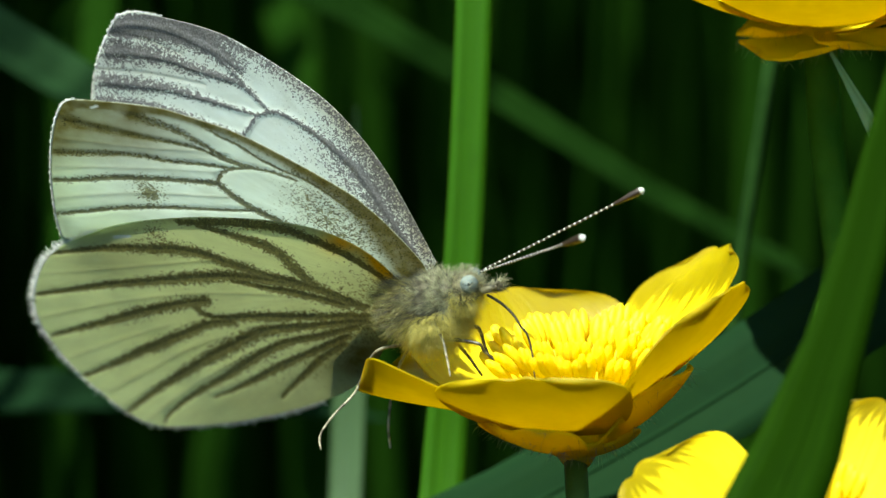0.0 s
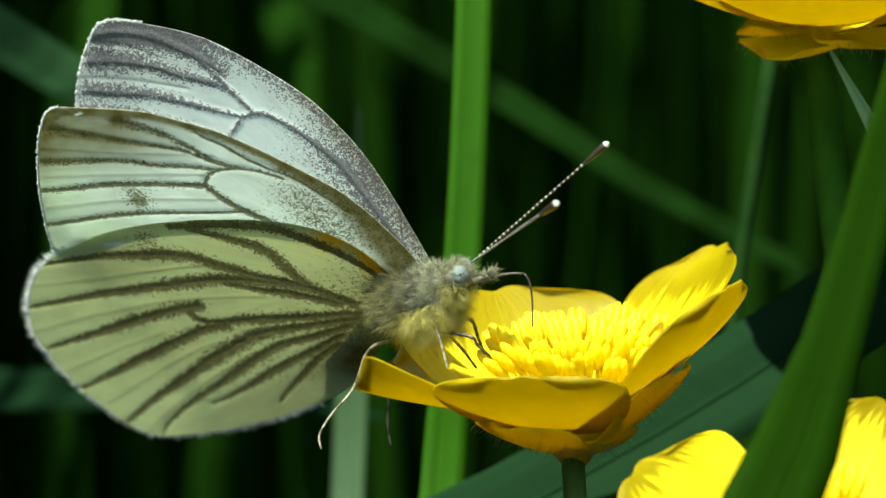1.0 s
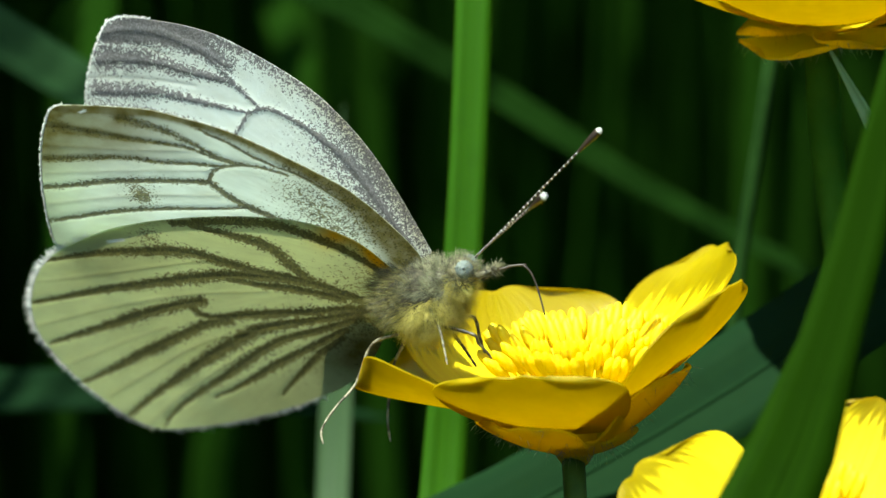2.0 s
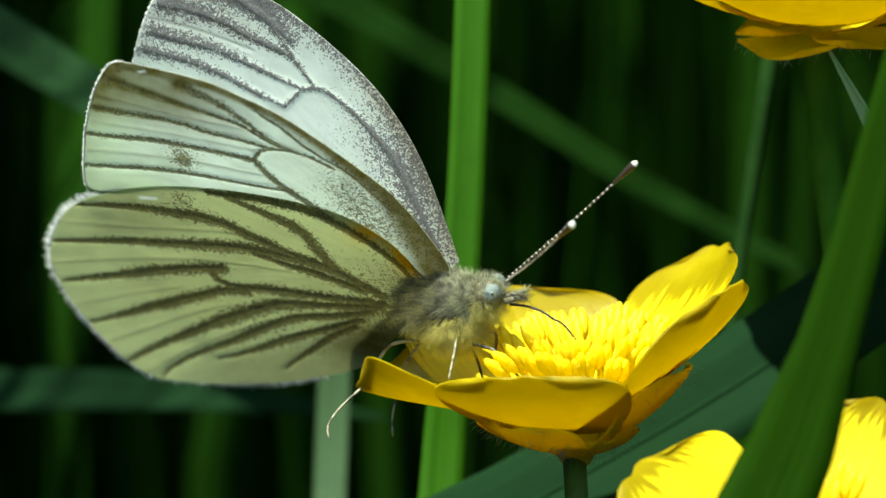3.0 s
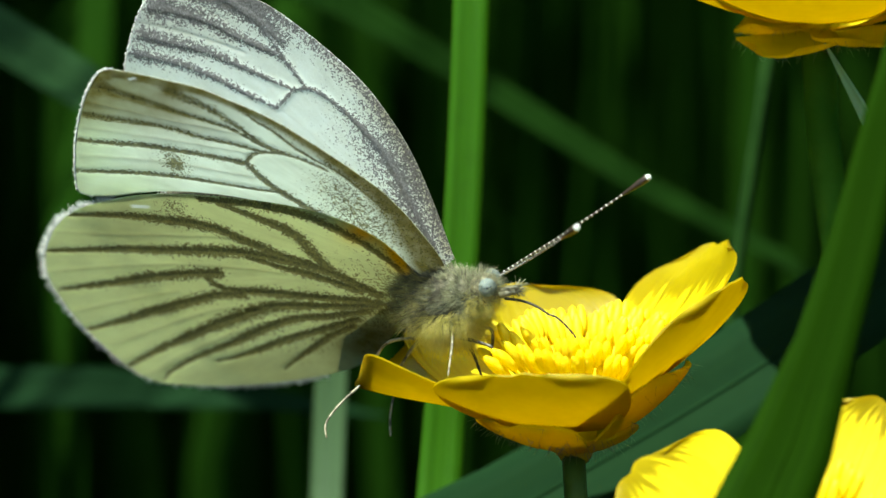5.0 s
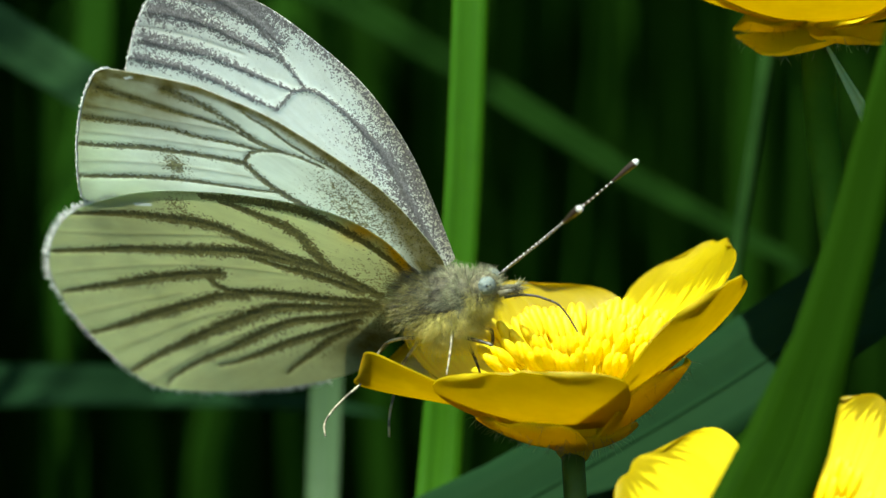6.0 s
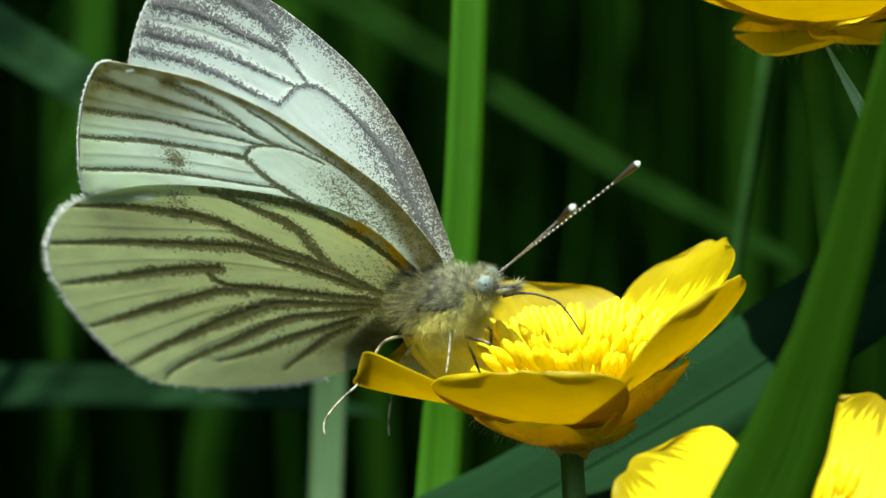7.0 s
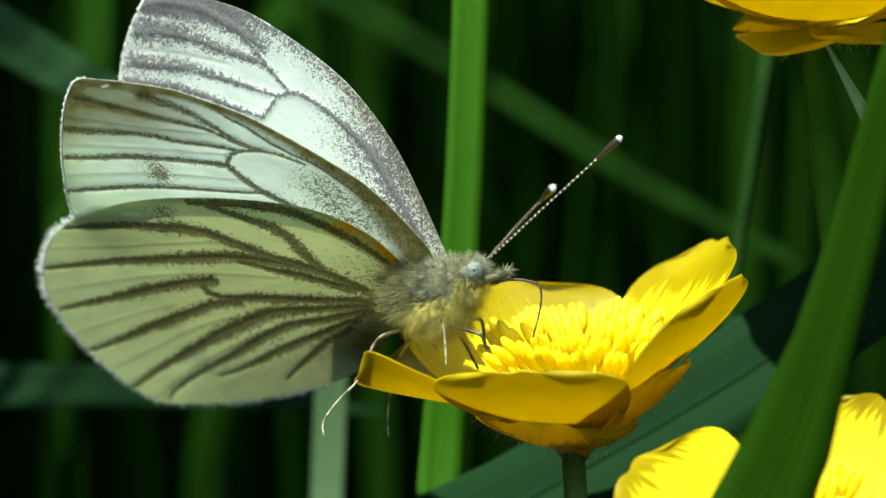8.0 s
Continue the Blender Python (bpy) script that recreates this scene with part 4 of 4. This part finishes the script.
def butterfly():
    fly = tagged(new("butterfly"), "pale veined white butterfly feeding with half-open wings", "butterfly")
    fly.location = SADDLE
    parts = {"fly": fly}
    parts["near_fore"] = wing("forewing", FORE, FORE_EDGE, FORE_VEINS, FORE_FOLDS, WING_POSES["near_fore"], fly, ("under", "upper"), "pale forewing underside with olive tip and dark veins")
    parts["near_hind"] = wing("hindwing", HIND, HIND_EDGE, HIND_VEINS, HIND_FOLDS, WING_POSES["near_hind"], fly, ("under", "upper"), "pale yellow hindwing underside with dusky green veins")
    parts["far_fore"] = wing("forewing", FAR, FAR_FORE_EDGE, FAR_FORE_VEINS, FAR_FORE_FOLDS, WING_POSES["far_fore"], fly, ("upper", "under"), "white forewing upperside with grey-black tip and veins")
    parts["far_hind"] = wing("hindwing", HIND, [(x * 0.78, y * (0.80 if y > 0 else 0.12)) for x, y in HIND_EDGE], HIND_VEINS, HIND_FOLDS, WING_POSES["far_hind"], fly, ("upper", "under"), "white hindwing upperside", 0.6)

    along = AXIS.copy()
    across = along.cross(Vector((0, 0, 1))).normalized()
    top = across.cross(along).normalized()
    # thorax, head, abdomen
    body_way = Vector((2.3, -1.35, 1.15)).normalized()
    bs = body_way.cross(Vector((0, 0, 1))).normalized()
    bu = bs.cross(body_way)
    axes = (bs, bu, body_way)
    thorax_c, head_c = Vector((0.85, -0.65, 0.85)), Vector((2.75, -1.95, 2.15))
    v, f = ball_data(thorax_c * MM, (1.3 * MM, 1.7 * MM, 2.1 * MM), 16, 24, axes)
    mesh_object("thorax", v, f, SKIN, fly, "grey-green furry thorax")
    v, f = ball_data(head_c * MM, (0.95 * MM, 0.9 * MM, 0.85 * MM), 14, 20, axes)
    head = mesh_object("head", v, f, SKIN, fly, "furry grey-yellow head")
    tail = (-AXIS + Vector((0.2213, 0.7729, 0.5947)) * 0.16 - Vector((-0.41, -0.28, 0.86)) * 0.22).normalized()
    path = smooth_curve([(Vector((0.25, 1.45, 1.0)) + tail * s) * MM for s in (0.0, 2.5, 5.0, 8.0, 10.5)], 26)
    swell = [0.75 if i < 20 else 0.75 * (26 - i) / 7 for i in range(26)]
    v, f, _ = tube_data(path, [max(s, 0.15) * MM for s in swell], 18)
    mesh_object("abdomen", v, f, SKIN, fly, "slender grey abdomen between the wings")
    furry("thorax_fur", fly, thorax_c, (1.25, 1.65, 2.05), axes, 5200, 0.80, HAIR_PALE, "long pale grey-yellow hairs", 21, keep=lambda d: noise.noise(d * 2.6) < 0.06)
    furry("thorax_fur", fly, thorax_c, (1.25, 1.65, 2.05), axes, 5200, 0.80, HAIR_DARK, "dark hairs among the pale ones", 22, keep=lambda d: noise.noise(d * 2.6) > -0.14)
    furry("breast_fur", fly, thorax_c + Vector((0.1, -0.2, -0.8)), (1.2, 1.3, 1.8), axes, 5600, 1.15, HAIR_YELLOW, "yellowish hairs under the breast", 23, (0.1, -0.1, -0.5), 0.008, lambda d: d.y < 0.3)
    furry("head_fur", fly, head_c, (0.95, 0.9, 0.85), axes, 800, 0.6, HAIR_PALE, "short pale hairs on the head", 24, (0.2, -0.1, 0.3))
    furry("head_fur", fly, head_c, (0.95, 0.9, 0.85), axes, 450, 0.65, HAIR_DARK, "short dark hairs on the head", 25, (0.2, -0.1, 0.5))
    furry("chin_fur", fly, head_c + Vector((-0.1, -0.1, -0.7)), (0.85, 0.7, 0.8), axes, 800, 0.75, HAIR_YELLOW, "yellow hairs under the head", 26, (0.35, -0.2, -0.45))
    furry("collar_fur", fly, Vector((1.7, -1.2, 1.9)), (0.9, 0.9, 0.7), axes, 900, 0.75, HAIR_PALE, "pale grey collar", 27, (-0.1, 0.0, 0.4))
    furry("wing_root_fur", fly, Vector((-0.9, -0.35, 0.55)), (0.7, 1.4, 1.5), axes, 1700, 1.05, HAIR_OLIVE, "olive hairs over the wing roots", 28, (-0.9, -0.3, 0.0))
    furry("wing_root_fur", fly, Vector((-0.7, -0.4, 0.75)), (0.7, 1.4, 1.5), axes, 1300, 1.0, HAIR_DARK, "dark hairs over the wing roots", 29, (-0.8, -0.4, 0.1))
    # eyes
    for s, c in ((1, Vector((2.85, -2.62, 2.42))), (-1, Vector((3.15, -1.25, 2.6)))):
        out = (c - head_c).normalized()
        side = out.orthogonal().normalized()
        v, f = ball_data(c * MM, (0.53 * MM, 0.53 * MM, 0.42 * MM), 14, 20, (side, out.cross(side), out))
        eye = mesh_object("eye", v, f, EYE_MAT, fly, "grey-green compound eye")
        if s == 1:
            for dx, dz, r in ((-0.02, 0.06, 0.10), (0.16, 0.12, 0.05), (-0.18, 0.0, 0.05), (0.05, -0.14, 0.05)):
                q = c + Vector((dx, -0.41 + abs(dx) * 0.2, dz + 0.05))
                v, f = ball_data(q * MM, (r * MM, 0.05 * MM, r * MM), 6, 10)
                mesh_object("eye_spot", v, f, EYE_DOT, eye)
    # palps: bristly, pointing ahead
    for s, c in ((1, Vector((3.55, -2.75, 2.05))), (-1, Vector((3.65, -2.05, 2.1)))):
        way = Vector((0.85, -0.15, 0.32)).normalized()
        v, f, _ = tube_data([c * MM, (c + way * 0.6) * MM, (c + way * 1.15) * MM], [0.20 * MM, 0.17 * MM, 0.05 * MM], 8)
        palp = mesh_object("palp", v, f, SKIN, fly, "bristly pale palp")
        rng = np.random.default_rng(31 + s)
        roots, ways, lengths = [], [], []
        for _ in range(130):
            roots.append((c + way * rng.uniform(0, 1.1)) * MM)
            ways.append(way * 0.8 + Vector(rng.normal(0, 0.55, 3)))
            lengths.append(rng.uniform(0.4, 0.9) * MM)
        v, f = hair_data(roots, ways, lengths, 0.018 * MM, 0.05)
        mesh_object("palp_hairs", v, f, HAIR_DARK if s > 0 else HAIR_PALE, palp)
    parts["far_antenna"] = antenna(fly, Vector((3.58, -1.91, 3.06)))
    parts["near_antenna"] = antenna(fly, Vector((3.48, -2.51, 3.10)))
    # proboscis in two stiff lengths
    v, f, _ = tube_data(smooth_curve([(0, 0, 0), (0.20 * MM, 0, 0.9 * MM), (0.20 * MM, 0, 1.8 * MM), (0, 0, 2.6 * MM)], 14), np.linspace(0.085, 0.065, 14) * MM, 8)
    parts["proboscis"] = mesh_object("proboscis", v, f, CHITIN, fly, "thin dark brown proboscis, upper length")
    v, f, _ = tube_data(smooth_curve([(0, 0, 0), (0.22 * MM, 0, 0.5 * MM), (0.22 * MM, 0, 1.5 * MM), (0, 0, 3.0 * MM)], 16), np.linspace(0.065, 0.045, 16) * MM, 8)
    parts["proboscis_tip"] = mesh_object("proboscis", v, f, CHITIN, fly, "thin dark brown proboscis, lower length")
    # legs: hip, joints, foot
    for name, label, mat, points in (
            ("near_mid", "pale scaly leg standing on the petal", LEG, ((1.02, -1.58, -0.22), (1.40, -2.43, -0.83), (1.62, -2.85, -1.75), (1.81, -3.21, -2.70))),
            ("near_front", "brown-grey leg reaching to the stamens", CHITIN, ((1.59, -1.82, -0.88), (3.33, -2.65, -0.94), (3.75, -2.6, -1.45), (4.90, -2.50, -2.40))),
            ("far_front", "thin dark leg reaching to the stamens", CHITIN, ((2.39, -0.17, -0.78), (3.35, -0.13, -0.62), (3.78, -0.16, -1.75), (4.15, -0.24, -2.60))),
            ("far_mid", "thin dark leg on the petal", CHITIN, ((1.60, 0.10, -0.90), (2.81, 0.51, -2.42), (3.20, 0.2, -2.9), (3.61, -0.19, -3.40))),
            ("near_hind", "pale ringed hind leg hanging over the petal's edge", LEG, ((-0.90, -0.22, -1.60), (-2.51, 0.73, -2.34), (-3.55, 0.87, -4.56), (-4.6, 0.55, -5.65), (-5.31, 0.26, -6.49), (-5.62, 0.0, -7.1), (-5.52, -0.4, -7.70))),
            ("far_hind", "thin brown hind leg hanging behind the petal", LEG, ((-0.60, 2.1, -2.4), (-1.50, 2.75, -4.4), (-1.62, 2.85, -5.6), (-1.75, 2.6, -7.2), (-1.62, 2.31, -8.35)))):
        hip = Vector(points[0])
        path = smooth_curve([(Vector(p) - hip) * MM for p in points], 34)
        radii = [(0.13 - 0.06 * i / 33 + 0.018 * (1 if i % 5 < 2 else 0)) * MM for i in range(34)]
        radii = [r * (0.74 if mat is LEG else 0.9) for r in radii]
        v, f, _ = tube_data(path, radii, 8)
        bands = [(1 if i % 7 < 2 else 0) for i in range(33) for _ in range(8)] + [0, 0]
        leg = mesh_object("leg", v, f, [mat, LEG_DARK], fly, label, None, bands)
        leg.location = hip * MM
        LEGS[name] = (leg, hip, Vector(points[-1]))
    return parts


def antenna(fly, base):
    """A ringed antenna along its own z axis, with a pale-tipped club."""
    path, radii, slots = [], [], []
    length, rings = 10.8, 26
    stations = []
    for k in range(rings):
        z0 = 8.9 * k / rings
        stations += [(z0, 0.052, 0), (z0 + 0.23, 0.057, 0), (z0 + 0.24, 0.062, 1), (z0 + 0.32, 0.053, 0)]
    stations += [(9.0, 0.085, 2), (9.5, 0.13, 2), (10.0, 0.185, 2), (10.45, 0.20, 2), (10.58, 0.19, 3), (10.72, 0.15, 3), (10.8, 0.08, 3)]
    for z, r, _ in stations:
        s = z / length
        path.append((0.0, 0.45 * math.sin(math.pi * s) * MM, z * MM))
        radii.append(r * MM)
    v, f, _ = tube_data(path, radii, 8)
    slots = [stations[i][2] for i in range(len(stations) - 1) for _ in range(8)] + [0, 3]
    ob = mesh_object("antenna", v, f, [CHITIN, RING, CLUB, HAIR_WHITE], fly, "black and white ringed antenna with pale-tipped club", None, slots)
    ob.location = base * MM
    return ob


ground()
BLADES = blades()
FLOWERS = flowers()
PARTS = butterfly()
meadow()


# ---- what moves ----
BODY = [
    (0, -0.0, -0.0, -0.0, 0.00, 0.00, 0.00, -0.0, -0.0, -0.0, 0.0, 0.0),
    (0.5, -0.3, -0.9, 0.4, -0.20, 0.05, 0.25, -0.6, 2.0, -0.6, -0.1, -1.4),
    (1, -1.7, -2.0, -0.0, -0.39, 0.06, 0.27, 0.8, 2.1, 0.8, 0.3, -0.5),
    (1.5, -1.5, -1.7, -0.2, -0.36, 0.05, 0.22, 0.9, 2.1, 0.9, 0.3, -0.4),
    (1.7, -4.3, -1.2, -0.8, -0.42, 0.07, 0.31, 4.1, 1.0, 4.1, 0.4, 1.6),
    (2.8, 5.6, 1.0, 1.5, 1.03, 0.21, 0.96, 2.9, -1.4, 2.9, -2.6, 0.6),
    (3, 8.1, 4.1, 1.3, 1.15, 0.02, 0.08, -5.5, -6.9, -5.5, -1.1, -1.3),
    (3.5, 6.4, 2.4, 1.3, 0.83, 0.02, 0.09, -4.4, -5.3, -4.3, -0.6, -1.4),
    (4, 5.3, 2.5, 0.9, 0.84, 0.03, 0.16, -3.1, -4.1, -3.1, -0.2, -1.5),
    (4.5, 5.0, 2.6, 0.6, 0.84, 0.02, 0.10, -3.3, -4.0, -3.3, -0.2, -1.5),
    (4.7, 5.7, 3.3, 1.0, 0.92, 0.03, 0.15, -1.6, -4.9, -1.6, -2.5, -1.5),
    (6, 3.4, 4.2, -0.1, 1.03, 0.01, 0.03, -1.4, -3.1, -1.3, -0.2, -1.0),
    (6.5, 2.2, 5.2, -0.8, 0.89, 0.02, 0.10, -0.7, -2.6, -0.7, -0.1, -0.8),
    (7, 3.2, 5.1, -0.4, 0.96, 0.03, 0.13, -1.5, -3.1, -1.5, 0.1, -1.3),
    (7.5, 0.9, 4.4, -0.7, 0.74, 0.04, 0.18, 0.7, -1.3, 0.7, 0.4, -0.7),
    (8, -4.0, 4.1, -2.4, 0.42, 0.09, 0.43, 5.4, -2.6, 5.4, 0.6, 2.6),
]
FAR_ANTENNA = [
    (0, 0.811, -0.319, 0.490),
    (0.2, 0.831, -0.259, 0.492),
    (0.4, 0.790, -0.176, 0.587),
    (0.6, 0.672, -0.303, 0.676),
    (0.8, 0.665, -0.318, 0.676),
    (1, 0.702, -0.310, 0.642),
    (1.2, 0.662, -0.317, 0.679),
    (1.5, 0.705, -0.307, 0.639),
    (1.7, 0.678, -0.315, 0.664),
    (2.8, 0.584, -0.393, 0.710),
    (3, 0.590, -0.254, 0.767),
    (3.2, 0.513, -0.294, 0.807),
    (3.5, 0.660, -0.269, 0.701),
    (4, 0.677, -0.258, 0.690),
    (4.5, 0.695, -0.261, 0.670),
    (4.7, 0.705, -0.278, 0.652),
    (5.8, 0.659, -0.288, 0.695),
    (6, 0.632, -0.292, 0.718),
    (6.2, 0.597, -0.290, 0.748),
    (6.4, 0.649, -0.262, 0.714),
    (6.6, 0.700, -0.249, 0.670),
    (7, 0.638, -0.292, 0.713),
    (7.2, 0.656, -0.257, 0.709),
    (7.4, 0.609, -0.284, 0.741),
    (7.6, 0.608, -0.257, 0.752),
    (7.8, 0.536, -0.276, 0.798),
    (8, 0.626, -0.303, 0.719)]
NEAR_ANTENNA = [
    (0, 0.502, -0.791, 0.350),
    (0.2, 0.488, -0.809, 0.328),
    (0.4, 0.464, -0.783, 0.413),
    (0.6, 0.383, -0.791, 0.477),
    (0.8, 0.394, -0.790, 0.470),
    (1, 0.434, -0.791, 0.432),
    (1.2, 0.408, -0.789, 0.458),
    (1.5, 0.455, -0.782, 0.425),
    (1.7, 0.404, -0.807, 0.431),
    (2.8, 0.286, -0.821, 0.495),
    (3, 0.262, -0.749, 0.609),
    (3.2, 0.217, -0.732, 0.647),
    (3.5, 0.316, -0.766, 0.559),
    (4, 0.338, -0.775, 0.534),
    (4.5, 0.353, -0.773, 0.527),
    (4.7, 0.338, -0.785, 0.519),
    (5.8, 0.332, -0.748, 0.574),
    (6, 0.348, -0.736, 0.580),
    (6.2, 0.294, -0.726, 0.622),
    (6.4, 0.293, -0.732, 0.615),
    (6.6, 0.320, -0.760, 0.566),
    (7, 0.315, -0.749, 0.583),
    (7.2, 0.277, -0.757, 0.592),
    (7.4, 0.240, -0.759, 0.605),
    (7.6, 0.260, -0.770, 0.583),
    (7.8, 0.241, -0.795, 0.557),
    (8, 0.316, -0.803, 0.505)]
PROBOSCIS = [
    (0, 1.66, -0.52, -1.49, 0.57, -0.31, -1.47),
    (0.2, 2.05, -0.39, -0.83, 0.46, -0.29, -1.39),
    (0.6, 2.46, -0.12, 0.50, 0.19, -0.59, -2.93),
    (0.8, 2.40, 0.20, 2.14, 0.02, -0.91, -4.78),
    (1, 2.81, -0.08, 0.63, 0.13, -0.59, -3.28),
    (1.1, 2.66, 0.18, 2.08, 0.28, -0.85, -4.71),
    (1.3, 2.84, -0.10, 0.45, 0.34, -0.55, -3.04),
    (1.4, 2.76, 0.05, 1.25, 0.67, -0.71, -3.88),
    (1.5, 2.05, -0.42, -1.27, 0.59, -0.24, -1.32),
    (1.7, 3.04, 0.04, 1.64, 0.67, -0.58, -4.34),
    (2.8, 2.21, -0.62, -1.06, 1.46, -0.54, -1.56),
    (3, 2.00, -0.47, -0.41, 1.09, -0.31, -0.72),
    (3.5, 2.26, -0.45, -0.46, 1.39, -0.40, -1.07),
    (4, 2.41, -0.40, -0.39, 1.46, -0.41, -1.19),
    (4.5, 2.29, -0.38, -0.43, 1.37, -0.37, -1.11),
    (4.7, 2.19, -0.50, -0.61, 1.24, -0.32, -0.89),
    (5.8, 2.66, -0.32, -0.24, 1.48, -0.42, -1.38),
    (6, 3.00, -0.23, 0.05, 1.13, -0.47, -1.65),
    (6.2, 2.79, 0.08, 1.17, 1.57, -0.63, -2.28),
    (6.5, 2.50, -0.34, -0.54, 0.94, -0.23, -0.89),
    (7, 2.82, -0.18, 0.19, 1.47, -0.45, -1.60),
    (7.2, 2.82, 0.12, 1.38, 1.56, -0.72, -2.77),
    (7.4, 2.94, -0.12, 0.44, 0.54, -0.47, -1.95),
    (7.6, 2.88, 0.14, 1.57, 0.93, -0.69, -3.29),
    (7.8, 2.41, 0.01, 0.95, 0.17, -0.51, -2.93),
    (8, 2.91, -0.08, 0.18, -0.38, -0.35, -2.37),
]


def body_pose(rx, ry, rz, x, y, z):
    turn = Vector((radians(rx), radians(ry), radians(rz)))
    m = Matrix.Rotation(turn.length, 4, turn.normalized() if turn.length else Vector((0, 0, 1)))
    m.translation = SADDLE + Vector((x, y, z)) * MM
    return m


def sway(thing, rows):
    """Small shifts in millimetres from where the thing stands."""
    home = thing.matrix_basis.copy()
    walk(thing, [(t, Matrix.Translation(Vector((x, 0, z)) * MM) @ home) for t, x, z in rows])


def motions():
    walk(PARTS["fly"], [(r[0], body_pose(*r[1:7])) for r in BODY])
    for key, lift, sweep in (("near_fore", 9, 10), ("near_hind", 7, None), ("far_fore", 8, 11), ("far_hind", 8, None)):
        walk(PARTS[key], [(r[0], WING_POSES[key] @ pose(0, 0, 0, r[lift], 0, 0) @ pose(0, 0, 0, 0, 0, r[sweep] if sweep else 0)) for r in BODY])
    for key, base, rows in (("far_antenna", (3.58, -1.91, 3.06), FAR_ANTENNA), ("near_antenna", (3.48, -2.51, 3.10), NEAR_ANTENNA)):
        walk(PARTS[key], [(t, aimed(Vector(base) * MM, (x, y, z))) for t, x, y, z in rows])
    root = Vector((3.85, -2.58, 1.82))
    upper, lower = [], []
    for t, x, y, z, tx, ty, tz in PROBOSCIS:
        way = Vector((x, y, z)).normalized()
        knee = root + way * 2.6
        tip = root + Vector((x + tx, y + ty, z + tz))
        upper.append((t, aimed(root * MM, way)))
        lower.append((t, aimed(knee * MM, tip - knee)))
    walk(PARTS["proboscis"], upper)
    walk(PARTS["proboscis_tip"], lower)
    # feet stay where they stand, hips go with the body
    for leg, hip, toe in LEGS.values():
        rest = (toe - hip).normalized()
        rows = []
        for r in BODY:
            m = body_pose(*r[1:7])
            local = (m.inverted() @ (SADDLE + toe * MM)) / MM
            turn = rest.rotation_difference((local - hip).normalized())
            rows.append((r[0], Matrix.Translation(hip * MM) @ turn.to_matrix().to_4x4()))
        walk(leg, rows)
    sway(FLOWERS["main"], [(0, 0, 0), (0.5, -0.16, 0.06), (1.0, -0.14, 0.03), (1.5, -0.16, 0.05), (3.0, 0, 0.02), (3.5, -0.03, 0.03), (4.5, 0.03, 0.05), (6.0, 0.05, 0.06), (6.5, -0.03, 0.11), (7.0, 0, 0.07), (7.5, -0.03, 0.05), (8.0, 0.06, 0.08)])
    sway(FLOWERS["low"], [(0, 0, 0), (1.5, -0.03, -0.02), (3.5, 0.0, -0.04), (6.0, -0.03, -0.08), (6.5, -0.16, -0.02), (7.0, -0.12, -0.02), (8.0, -0.03, -0.08)])
    sway(BLADES["front"], [(0, 0, 0), (1.0, -0.12, 0), (1.5, -0.24, 0), (3.5, -0.28, 0), (4.5, -0.26, 0), (7.0, -0.42, 0), (8.0, -0.32, 0)])
    sway(BLADES["pale"], [(0, 0, 0), (0.5, 0.1, 0), (1.0, 0.15, 0), (1.5, -0.7, 0), (3.0, -1.0, 0), (3.5, -1.15, 0), (4.5, -1.05, 0), (6.5, -1.4, 0), (7.0, -1.1, 0), (8.0, -1.05, 0)])


motions()
